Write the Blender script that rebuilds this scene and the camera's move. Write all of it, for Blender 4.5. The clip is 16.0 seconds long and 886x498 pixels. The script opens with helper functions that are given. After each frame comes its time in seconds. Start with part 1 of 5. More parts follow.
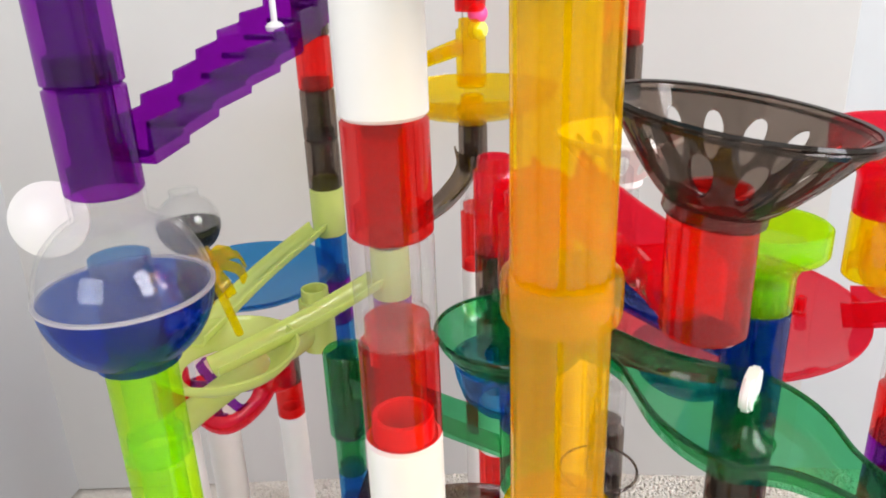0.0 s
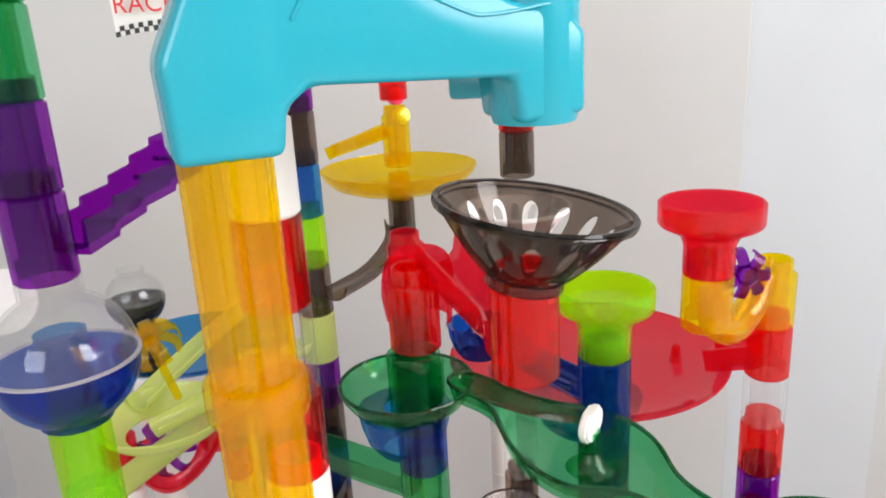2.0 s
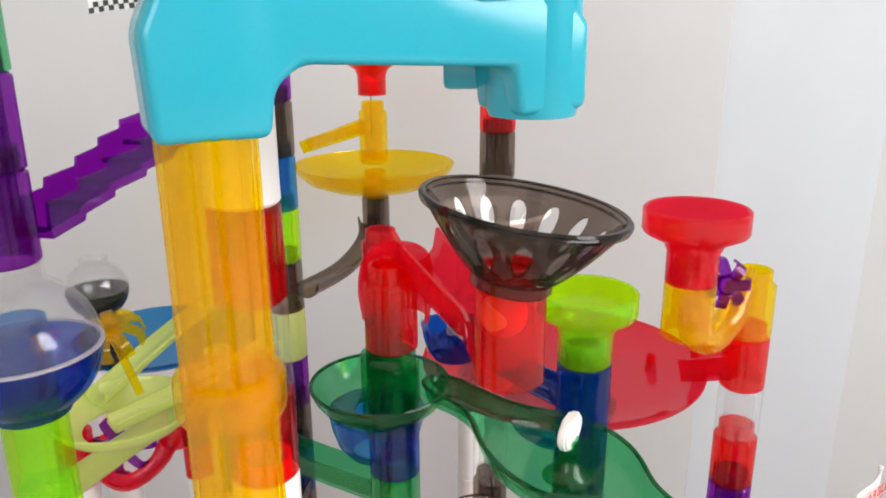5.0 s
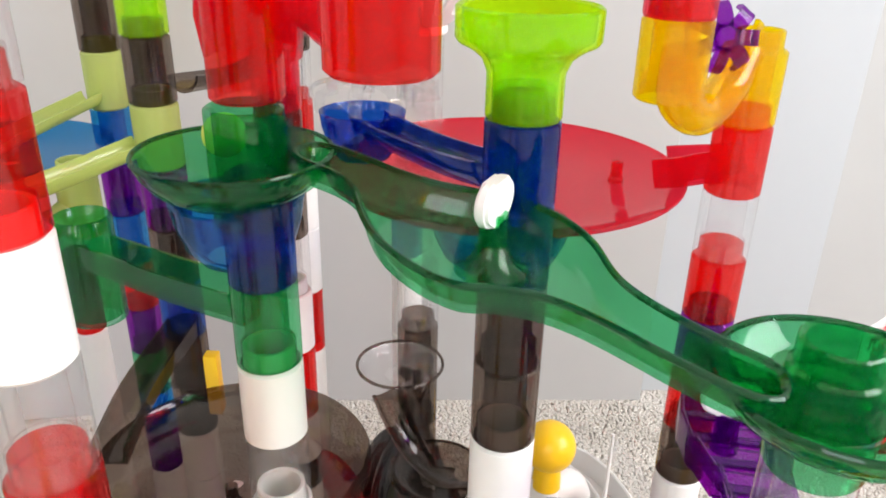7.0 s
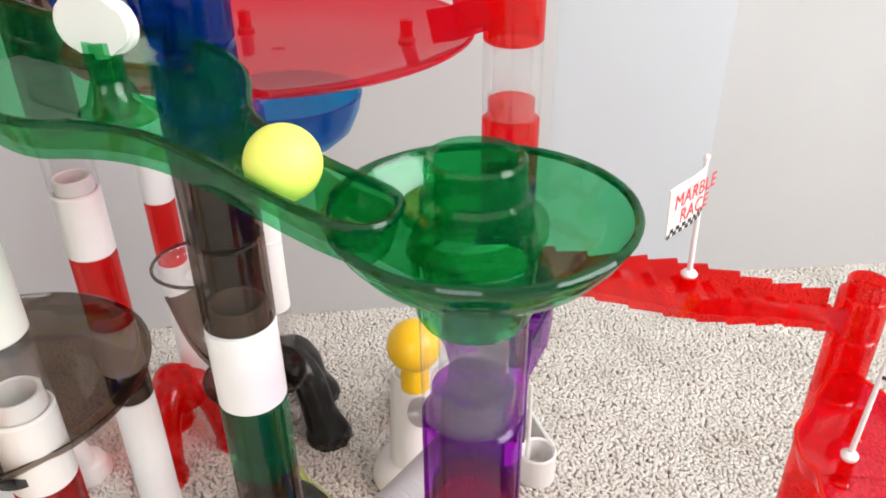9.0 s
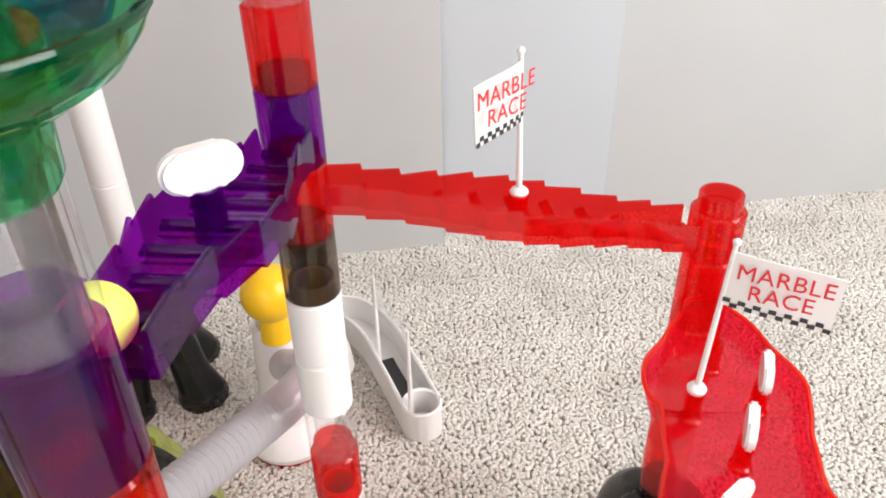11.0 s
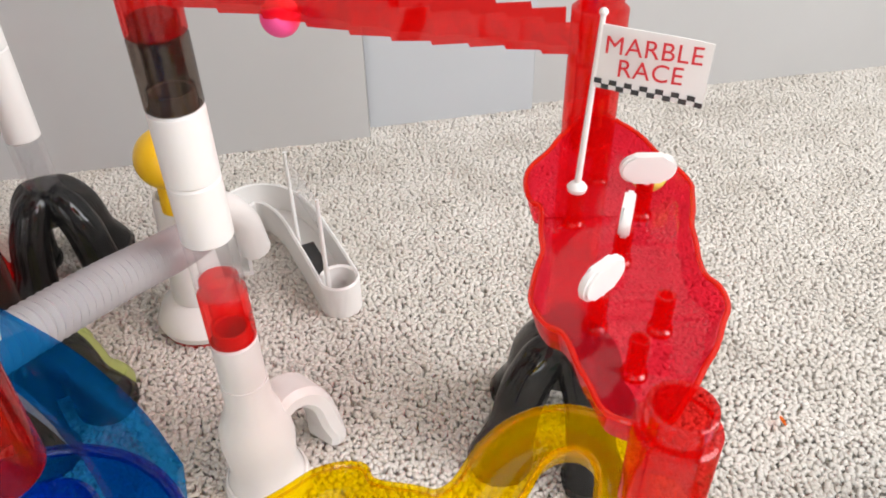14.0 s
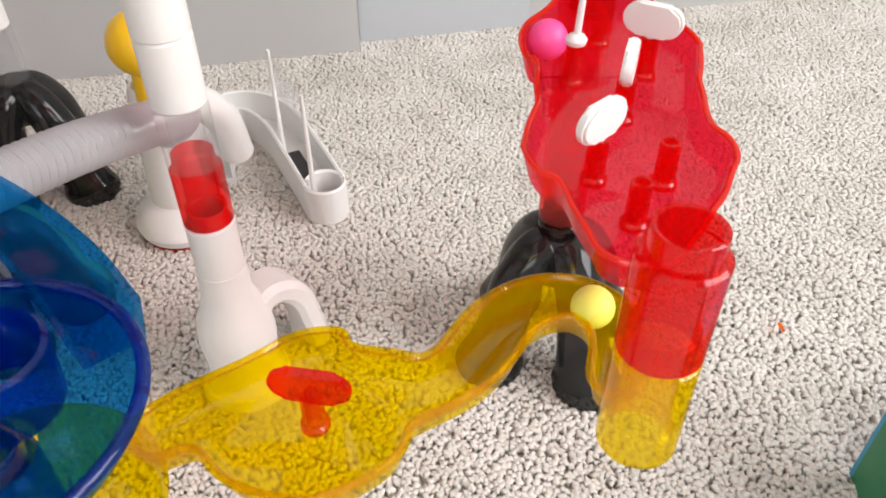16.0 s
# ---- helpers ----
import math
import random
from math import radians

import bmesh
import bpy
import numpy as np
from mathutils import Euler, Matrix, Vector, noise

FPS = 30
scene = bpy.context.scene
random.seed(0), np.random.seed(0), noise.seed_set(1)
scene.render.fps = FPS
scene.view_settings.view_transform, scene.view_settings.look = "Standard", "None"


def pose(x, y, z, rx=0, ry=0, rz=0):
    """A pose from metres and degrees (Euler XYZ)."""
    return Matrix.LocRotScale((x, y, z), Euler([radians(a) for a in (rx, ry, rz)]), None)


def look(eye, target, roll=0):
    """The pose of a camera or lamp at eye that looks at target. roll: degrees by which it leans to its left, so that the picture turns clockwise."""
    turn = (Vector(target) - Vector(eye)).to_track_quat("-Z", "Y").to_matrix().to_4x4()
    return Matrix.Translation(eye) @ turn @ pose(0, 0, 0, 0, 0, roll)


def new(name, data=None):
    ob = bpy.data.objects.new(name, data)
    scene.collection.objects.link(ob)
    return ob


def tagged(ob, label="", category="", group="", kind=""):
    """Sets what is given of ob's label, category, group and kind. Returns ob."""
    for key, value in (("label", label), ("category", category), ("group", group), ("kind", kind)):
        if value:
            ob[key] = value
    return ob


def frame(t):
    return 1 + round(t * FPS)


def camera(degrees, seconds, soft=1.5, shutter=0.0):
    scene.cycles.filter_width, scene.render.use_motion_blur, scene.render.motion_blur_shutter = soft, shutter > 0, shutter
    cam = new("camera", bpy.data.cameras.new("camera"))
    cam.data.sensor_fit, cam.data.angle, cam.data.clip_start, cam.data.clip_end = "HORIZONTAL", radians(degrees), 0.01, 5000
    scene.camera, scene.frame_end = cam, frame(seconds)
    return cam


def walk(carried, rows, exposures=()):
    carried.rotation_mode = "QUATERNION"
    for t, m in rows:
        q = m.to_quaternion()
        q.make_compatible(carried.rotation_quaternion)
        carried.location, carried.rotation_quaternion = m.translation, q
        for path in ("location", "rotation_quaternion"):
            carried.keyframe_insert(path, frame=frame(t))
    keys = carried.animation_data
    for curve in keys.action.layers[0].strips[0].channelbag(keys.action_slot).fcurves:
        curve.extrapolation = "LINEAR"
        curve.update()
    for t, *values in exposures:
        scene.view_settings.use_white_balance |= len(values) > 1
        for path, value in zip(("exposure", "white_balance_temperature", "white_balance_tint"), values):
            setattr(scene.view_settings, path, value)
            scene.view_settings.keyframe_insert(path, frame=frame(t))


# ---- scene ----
cam = camera(59.8, 16.0, soft=1.8)
PATH = [
    (0, (0.038, -0.024, 0.613), (-0.257, 1.81, -0.129), -2.2),
    (0.3, (0.013, -0.036, 0.638), (-0.336, 1.797, -0.084), -2.7),
    (0.5, (0.009, -0.037, 0.631), (-0.355, 1.8, -0.07), -1.5),
    (1, (0.033, -0.028, 0.632), (-0.317, 1.827, -0.027), -0.4),
    (1.5, (0.082, -0.053, 0.645), (-0.167, 1.852, 0.087), -3.1),
    (2, (0.082, -0.074, 0.635), (-0.139, 1.823, 0.041), -3.2),
    (2.5, (0.081, -0.073, 0.633), (-0.13, 1.84, 0.089), -3.1),
    (3, (0.085, -0.074, 0.639), (-0.119, 1.843, 0.104), -2.8),
    (3.2, (0.085, -0.074, 0.639), (-0.112, 1.845, 0.112), -2.8),
    (5.3, (0.074, -0.06, 0.625), (-0.064, 1.835, 0.001), -0.1),
    (5.5, (0.083, -0.048, 0.614), (-0.065, 1.82, -0.087), -0.2),
    (6, (0.082, -0.005, 0.573), (-0.034, 1.86, -0.141), 0.3),
    (6.5, (0.091, 0.007, 0.562), (-0.009, 1.851, -0.205), 0.7),
    (7, (0.098, 0.021, 0.54), (0.051, 1.836, -0.3), 1.3),
    (7.5, (0.1, 0.025, 0.531), (0.093, 1.816, -0.359), 1.3),
    (8, (0.154, 0.033, 0.514), (0.129, 1.785, -0.449), -0.1),
    (8.5, (0.183, 0.044, 0.498), (0.2, 1.784, -0.488), -0.3),
    (9, (0.181, 0.043, 0.506), (0.232, 1.764, -0.511), -0.7),
    (9.5, (0.191, 0.046, 0.497), (0.275, 1.749, -0.547), -0.8),
    (10, (0.217, 0.061, 0.483), (0.352, 1.75, -0.58), -0.6),
    (12.3, (0.273, 0.075, 0.456), (0.389, 1.718, -0.678), -2.1),
    (12.5, (0.274, 0.065, 0.458), (0.392, 1.71, -0.674), -2.4),
    (13, (0.281, 0.062, 0.446), (0.431, 1.685, -0.714), -2.3),
    (13.5, (0.28, 0.048, 0.424), (0.464, 1.65, -0.759), -1.8),
    (14, (0.291, 0.046, 0.405), (0.504, 1.621, -0.808), -1.3),
    (14.5, (0.296, 0.047, 0.395), (0.533, 1.597, -0.846), -1.1),
    (15, (0.294, 0.044, 0.383), (0.541, 1.572, -0.883), -0.6),
    (15.5, (0.293, 0.043, 0.371), (0.534, 1.555, -0.915), -0.3),
    (16, (0.292, 0.039, 0.362), (0.511, 1.542, -0.939), -0.2),
]
EXPOSURES = [(0.0, 0.44), (1.0, 0.48), (2.0, 0.28), (3.0, 0.24), (5.3, 0.28), (6.0, 0.44), (9.5, 0.44), (12.5, 0.27), (14.0, 0.2), (16.0, 0.24)]
walk(cam, [(t, look(eye, target, roll)) for t, eye, target, roll in PATH], EXPOSURES)
scene.cycles.transparent_max_bounces = 40

# ---- world and light ----
world = bpy.data.worlds.new("world")
scene.world = world
world.use_nodes = True
wn = world.node_tree.nodes
sky = wn.new("ShaderNodeTexSky")
sky.sky_type, sky.sun_disc = "NISHITA", False
sky.sun_elevation, sky.sun_rotation = radians(40), radians(100)
wn["Background"].inputs["Strength"].default_value = 0.1
world.node_tree.links.new(sky.outputs["Color"], wn["Background"].inputs["Color"])


def window_light(name, at, to, w, h, power, colour):
    d = bpy.data.lights.new(name, "AREA")
    d.shape, d.size, d.size_y, d.energy, d.color = "RECTANGLE", w, h, power, colour
    ob = new(name, d)
    ob.matrix_world = look(at, to)
    return ob


window_light("window_light", (1.78, -0.45, 1.35), (-0.4, 0.1, 0.7), 1.5, 1.3, 46, (0.985, 0.985, 1.0))
window_light("window_light", (-0.6, -1.98, 1.35), (-0.5, 0.4, 0.9), 1.3, 1.3, 22, (0.96, 0.98, 1.0))


# ---- materials ----
def nodes_of(name):
    m = bpy.data.materials.new(name)
    m.use_nodes = True
    nt = m.node_tree
    nt.nodes.clear()
    out = nt.nodes.new("ShaderNodeOutputMaterial")
    return m, nt, out


def noise_bump(nt, scale, strength, distance=0.001, detail=4.0):
    tc = nt.nodes.new("ShaderNodeTexCoord")
    nz = nt.nodes.new("ShaderNodeTexNoise")
    nz.inputs["Scale"].default_value, nz.inputs["Detail"].default_value = scale, detail
    nt.links.new(tc.outputs["Object"], nz.inputs["Vector"])
    b = nt.nodes.new("ShaderNodeBump")
    b.inputs["Strength"].default_value, b.inputs["Distance"].default_value = strength, distance
    nt.links.new(nz.outputs["Fac"], b.inputs["Height"])
    return b, nz, tc


def solid(name, colour, rough=0.35, var=0.06, scale=60.0, bump=0.05, coat=0.0):
    m, nt, out = nodes_of(name)
    p = nt.nodes.new("ShaderNodeBsdfPrincipled")
    b, nz, tc = noise_bump(nt, scale * 6, bump, 0.0004)
    n2 = nt.nodes.new("ShaderNodeTexNoise")
    n2.inputs["Scale"].default_value, n2.inputs["Detail"].default_value = scale, 5.0
    nt.links.new(tc.outputs["Object"], n2.inputs["Vector"])
    mix = nt.nodes.new("ShaderNodeMix")
    mix.data_type = "RGBA"
    mix.inputs["A"].default_value = (*[c * (1 - var) for c in colour], 1)
    mix.inputs["B"].default_value = (*[min(1, c * (1 + var)) for c in colour], 1)
    nt.links.new(n2.outputs["Fac"], mix.inputs["Factor"])
    nt.links.new(mix.outputs["Result"], p.inputs["Base Color"])
    rr = nt.nodes.new("ShaderNodeMapRange")
    rr.inputs["To Min"].default_value, rr.inputs["To Max"].default_value = rough * 0.75, min(1, rough * 1.3)
    nt.links.new(nz.outputs["Fac"], rr.inputs["Value"])
    nt.links.new(rr.outputs["Result"], p.inputs["Roughness"])
    nt.links.new(b.outputs["Normal"], p.inputs["Normal"])
    p.inputs["Coat Weight"].default_value = coat
    nt.links.new(p.outputs["BSDF"], out.inputs["Surface"])
    return m


def clear_plastic(name, tint, body, body_share, rough=0.03, gloss=0.5):
    """Tinted see-through moulded plastic: a tinted wall, a little milky body, a glossy skin."""
    m, nt, out = nodes_of(name)
    b, nz, tc = noise_bump(nt, 60.0, 0.02, 0.0005, 2.0)
    tr = nt.nodes.new("ShaderNodeBsdfTransparent")
    flow = nt.nodes.new("ShaderNodeTexNoise")
    flow.inputs["Scale"].default_value, flow.inputs["Detail"].default_value = 45.0, 3.0
    nt.links.new(tc.outputs["Object"], flow.inputs["Vector"])
    mx = nt.nodes.new("ShaderNodeMix")
    mx.data_type = "RGBA"
    mx.inputs["A"].default_value = (*[c * 0.96 for c in tint], 1)
    mx.inputs["B"].default_value = (*[min(1.0, c * 1.04) for c in tint], 1)
    nt.links.new(flow.outputs["Fac"], mx.inputs["Factor"])
    nt.links.new(mx.outputs["Result"], tr.inputs["Color"])
    df = nt.nodes.new("ShaderNodeBsdfDiffuse")
    df.inputs["Color"].default_value = (*body, 1)
    tl = nt.nodes.new("ShaderNodeBsdfTranslucent")
    tl.inputs["Color"].default_value = (*body, 1)
    mb = nt.nodes.new("ShaderNodeMixShader")
    mb.inputs[0].default_value = 0.5
    nt.links.new(df.outputs[0], mb.inputs[1])
    nt.links.new(tl.outputs[0], mb.inputs[2])
    m1 = nt.nodes.new("ShaderNodeMixShader")
    m1.inputs[0].default_value = body_share
    nt.links.new(tr.outputs[0], m1.inputs[1])
    nt.links.new(mb.outputs[0], m1.inputs[2])
    gl = nt.nodes.new("ShaderNodeBsdfGlossy")
    gl.inputs["Roughness"].default_value = rough
    nt.links.new(b.outputs["Normal"], gl.inputs["Normal"])
    lw = nt.nodes.new("ShaderNodeLayerWeight")
    lw.inputs["Blend"].default_value = 0.5
    nt.links.new(b.outputs["Normal"], lw.inputs["Normal"])
    pw = nt.nodes.new("ShaderNodeMath")
    pw.operation = "POWER"
    pw.inputs[1].default_value = 4.2
    nt.links.new(lw.outputs["Facing"], pw.inputs[0])
    fr = nt.nodes.new("ShaderNodeMath")
    fr.operation = "MULTIPLY_ADD"
    fr.inputs[1].default_value, fr.inputs[2].default_value = gloss, 0.036
    nt.links.new(pw.outputs[0], fr.inputs[0])
    m2 = nt.nodes.new("ShaderNodeMixShader")
    nt.links.new(fr.outputs[0], m2.inputs[0])
    nt.links.new(m1.outputs[0], m2.inputs[1])
    nt.links.new(gl.outputs[0], m2.inputs[2])
    nt.links.new(m2.outputs[0], out.inputs["Surface"])
    return m


RED = clear_plastic("red plastic", (0.97, 0.20, 0.19), (0.95, 0.02, 0.02), 0.11)
PINK = clear_plastic("pink red plastic", (0.96, 0.19, 0.28), (0.90, 0.025, 0.06), 0.20)
PURPLE = clear_plastic("purple plastic", (0.52, 0.08, 0.66), (0.32, 0.006, 0.46), 0.05)
BLUE = clear_plastic("blue plastic", (0.12, 0.35, 0.80), (0.0, 0.09, 0.52), 0.10)
SKY = clear_plastic("light blue plastic", (0.16, 0.56, 0.84), (0.0, 0.27, 0.68), 0.10)
GREEN = clear_plastic("green plastic", (0.35, 0.78, 0.53), (0.0, 0.42, 0.16), 0.05)
LIME = clear_plastic("lime plastic", (0.78, 0.99, 0.10), (0.56, 0.98, 0.01), 0.17)
YELLOW = clear_plastic("amber plastic", (1.0, 0.87, 0.008), (1.0, 0.64, 0.0), 0.14)
OLIVE = clear_plastic("yellow plastic", (0.99, 0.86, 0.03), (0.96, 0.66, 0.0), 0.17)
ORANGE = clear_plastic("orange plastic", (0.99, 0.42, 0.05), (0.98, 0.28, 0.01), 0.18)
SMOKE = clear_plastic("smoke plastic", (0.50, 0.44, 0.40), (0.06, 0.05, 0.042), 0.06)
CLEAR = clear_plastic("clear plastic", (0.985, 0.985, 0.988), (0.90, 0.90, 0.92), 0.04, 0.04, 0.38)
THICK_GREEN = clear_plastic("thick green plastic edge", (0.16, 0.46, 0.28), (0.0, 0.22, 0.08), 0.2)
THICK_RED = clear_plastic("thick red plastic edge", (0.98, 0.22, 0.16), (0.95, 0.06, 0.03), 0.35)
THICK_SMOKE = clear_plastic("thick smoke plastic edge", (0.30, 0.27, 0.25), (0.03, 0.027, 0.025), 0.3)
MILKY = clear_plastic("milky hose plastic", (0.86, 0.85, 0.86), (0.80, 0.78, 0.78), 0.55, 0.15)
WHITE = solid("white plastic", (0.77, 0.755, 0.73), 0.33, 0.03)
TEAL = solid("turquoise plastic", (0.012, 0.31, 0.41), 0.2, 0.03, 25.0, 0.015)
PALE = clear_plastic("pale lime plastic", (0.90, 0.92, 0.55), (0.72, 0.80, 0.30), 0.75)
BLACK = clear_plastic("dark smoke plastic", (0.34, 0.33, 0.32), (0.05, 0.05, 0.05), 0.5)
BALLYEL = solid("yellow foam ball", (0.78, 0.82, 0.14), 0.55, 0.05, 200.0, 0.1)
BALLPINK = solid("pink ball", (0.90, 0.08, 0.30), 0.45, 0.05, 200.0, 0.1)
GOLD = solid("yellow solid plastic", (0.88, 0.55, 0.01), 0.3, 0.04)
INKRED = solid("printed red", (0.62, 0.02, 0.03), 0.5)
INK = solid("printed black", (0.03, 0.03, 0.03), 0.5)
BOARD = solid("white foam board", (0.475, 0.466, 0.456), 0.7, 0.05, 7.0, 0.1)
BOARD_B = solid("cool white board", (0.485, 0.50, 0.518), 0.6, 0.05, 7.0, 0.1)
WALLP = solid("wall paint", (0.72, 0.70, 0.67), 0.8, 0.04, 9.0, 0.2)
CEIL = solid("ceiling paint", (0.8, 0.79, 0.77), 0.9, 0.03, 9.0, 0.2)
BOXGREEN = solid("green card", (0.02, 0.20, 0.08), 0.45, 0.1, 40.0)
BOXBLUE = solid("blue card", (0.03, 0.30, 0.50), 0.45, 0.1, 40.0)


def carpet_material(name, tuft):
    m, nt, out = nodes_of(name)
    p = nt.nodes.new("ShaderNodeBsdfPrincipled")
    p.inputs["Roughness"].default_value = 0.95
    p.inputs["Specular IOR Level"].default_value = 0.15
    ramp = nt.nodes.new("ShaderNodeValToRGB")
    e = ramp.color_ramp.elements
    e[0].position, e[0].color = 0.0, (0.52, 0.475, 0.42, 1)
    e[1].position, e[1].color = 1.0, (0.77, 0.73, 0.68, 1)
    e2 = e.new(0.45)
    e2.color = (0.65, 0.61, 0.555, 1)
    b, nz, tc = noise_bump(nt, 260.0, 0.6, 0.003)
    if tuft:
        geo = nt.nodes.new("ShaderNodeNewGeometry")
        big = nt.nodes.new("ShaderNodeTexNoise")
        big.inputs["Scale"].default_value, big.inputs["Detail"].default_value = 16.0, 7.0
        nt.links.new(tc.outputs["Object"], big.inputs["Vector"])
        ad = nt.nodes.new("ShaderNodeMath")
        ad.operation = "MULTIPLY_ADD"
        nt.links.new(geo.outputs["Random Per Island"], ad.inputs[0])
        ad.inputs[1].default_value = 0.3
        sub = nt.nodes.new("ShaderNodeMath")
        sub.operation = "MULTIPLY_ADD"
        nt.links.new(big.outputs["Fac"], sub.inputs[0])
        sub.inputs[1].default_value, sub.inputs[2].default_value = 1.3, -0.38
        nt.links.new(sub.outputs[0], ad.inputs[2])
        nt.links.new(ad.outputs[0], ramp.inputs["Fac"])
    else:
        nt.links.new(nz.outputs["Fac"], ramp.inputs["Fac"])
        nt.links.new(b.outputs["Normal"], p.inputs["Normal"])
    nt.links.new(ramp.outputs["Color"], p.inputs["Base Color"])
    nt.links.new(p.outputs["BSDF"], out.inputs["Surface"])
    return m


CARPET = carpet_material("carpet backing", False)
TUFT = carpet_material("carpet pile", True)


# ---- mesh tools ----
def finish(bm, name, material, angle=38):
    bmesh.ops.recalc_face_normals(bm, faces=bm.faces)
    me = bpy.data.meshes.new(name)
    bm.to_mesh(me)
    bm.free()
    me.materials.append(material)
    me.polygons.foreach_set("use_smooth", [True] * len(me.polygons))
    me.set_sharp_from_angle(angle=radians(angle))
    return me


def part(name, bm, material, parent, label=""):
    ob = new(name, finish(bm, name, material))
    ob.parent = parent
    return tagged(ob, label)


def thing(name, label, category, group="", at=(0, 0, 0)):
    ob = new(name)
    ob.empty_display_size = 0.01
    ob.location = at
    return tagged(ob, label, category, group)


def whole(name, bm, material, label, category, group="", kind=""):
    return tagged(new(name, finish(bm, name, material)), label, category, group, kind)


def lathe(profile, x=0.0, y=0.0, seg=40, bm=None, closed=True, bend=None):
    """A turned ring from a closed loop of (radius, height)."""
    bm = bm or bmesh.new()
    rings = []
    for r, z in profile:
        if r < 1e-6:
            rings.append([bm.verts.new((x, y, z))])
        else:
            rings.append([bm.verts.new((x + r * math.cos(a), y + r * math.sin(a), z)) for a in (2 * math.pi * i / seg for i in range(seg))])
    pairs = list(zip(rings, rings[1:])) + ([(rings[-1], rings[0])] if closed else [])
    for a, b in pairs:
        if len(a) == 1 and len(b) == 1:
            continue
        for i in range(seg):
            j = (i + 1) % seg
            if len(a) == 1:
                bm.faces.new((a[0], b[j], b[i]))
            elif len(b) == 1:
                bm.faces.new((a[i], a[j], b[0]))
            else:
                bm.faces.new((a[i], a[j], b[j], b[i]))
    return bm


def sweep(path, section, bm=None, closed=True, caps=True, scales=None):
    """Sweeps a closed section of (side, up) along a path, level across."""
    bm = bm or bmesh.new()
    pts = [Vector(p) for p in path]
    loops = []
    for i, p in enumerate(pts):
        d = (pts[min(i + 1, len(pts) - 1)] - pts[max(i - 1, 0)])
        flat = Vector((d.x, d.y, 0))
        if flat.length < 1e-7:
            flat = Vector((1, 0, 0))
        side = Vector((flat.y, -flat.x, 0)).normalized()
        up = side.cross(d.normalized())
        if up.z < 0:
            up = -up
        k = scales[i] if scales else 1.0
        loops.append([bm.verts.new(p + side * s * k + up * h) for s, h in section])
    n = len(section)
    for a, b in zip(loops, loops[1:]):
        for i in range(n if closed else n - 1):
            j = (i + 1) % n
            bm.faces.new((a[i], a[j], b[j], b[i]))
    if caps and closed:
        bm.faces.new(loops[0])
        bm.faces.new(loops[-1][::-1])
    return bm


def pipe(path, r, bm=None, seg=16, inner=0.0):
    """A round bar, or a hollow pipe, along any path."""
    bm = bm or bmesh.new()
    pts = [Vector(p) for p in path]
    ref = None
    outer, inn = [], []
    for i, p in enumerate(pts):
        d = (pts[min(i + 1, len(pts) - 1)] - pts[max(i - 1, 0)]).normalized()
        if ref is None:
            ref = d.orthogonal()
        u = (ref - d * ref.dot(d)).normalized()
        ref, v = u, d.cross(u)
        rr = r[i] if isinstance(r, (list, tuple)) else r
        ring = [(math.cos(2 * math.pi * k / seg), math.sin(2 * math.pi * k / seg)) for k in range(seg)]
        outer.append([bm.verts.new(p + (u * c + v * s) * rr) for c, s in ring])
        if inner:
            inn.append([bm.verts.new(p + (u * c + v * s) * max(rr - inner, 0.0005)) for c, s in ring])
    for rows in (outer, inn):
        for a, b in zip(rows, rows[1:]):
            for i in range(seg):
                j = (i + 1) % seg
                bm.faces.new((a[i], a[j], b[j], b[i]))
    for k in (0, -1):
        if inner:
            for i in range(seg):
                j = (i + 1) % seg
                bm.faces.new((outer[k][i], outer[k][j], inn[k][j], inn[k][i]))
        else:
            bm.faces.new(outer[k])
    return bm


def box(x0, y0, z0, x1, y1, z1, bm=None, bevel=0.0):
    bm = bm or bmesh.new()
    r = bmesh.ops.create_cube(bm, size=1.0)
    bmesh.ops.transform(bm, verts=r["verts"], matrix=Matrix.Translation(((x0 + x1) / 2, (y0 + y1) / 2, (z0 + z1) / 2)) @ Matrix.Diagonal((x1 - x0, y1 - y0, z1 - z0, 1)))
    if bevel:
        es = list({e for v in r["verts"] for e in v.link_edges})
        bmesh.ops.bevel(bm, geom=es, offset=bevel, segments=2, affect="EDGES", profile=0.6)
    return bm


def smooth_path(points, n=8):
    """Catmull-Rom through the points."""
    pts = [Vector(p) for p in points]
    pts = [pts[0] * 2 - pts[1]] + pts + [pts[-1] * 2 - pts[-2]]
    out = []
    for i in range(1, len(pts) - 2):
        a, b, c, d = pts[i - 1 : i + 3]
        for k in range(n):
            t = k / n
            out.append(0.5 * ((2 * b) + (c - a) * t + (2 * a - 5 * b + 4 * c - d) * t * t + (3 * b - a - 3 * c + d) * t ** 3))
    out.append(pts[-2])
    return out


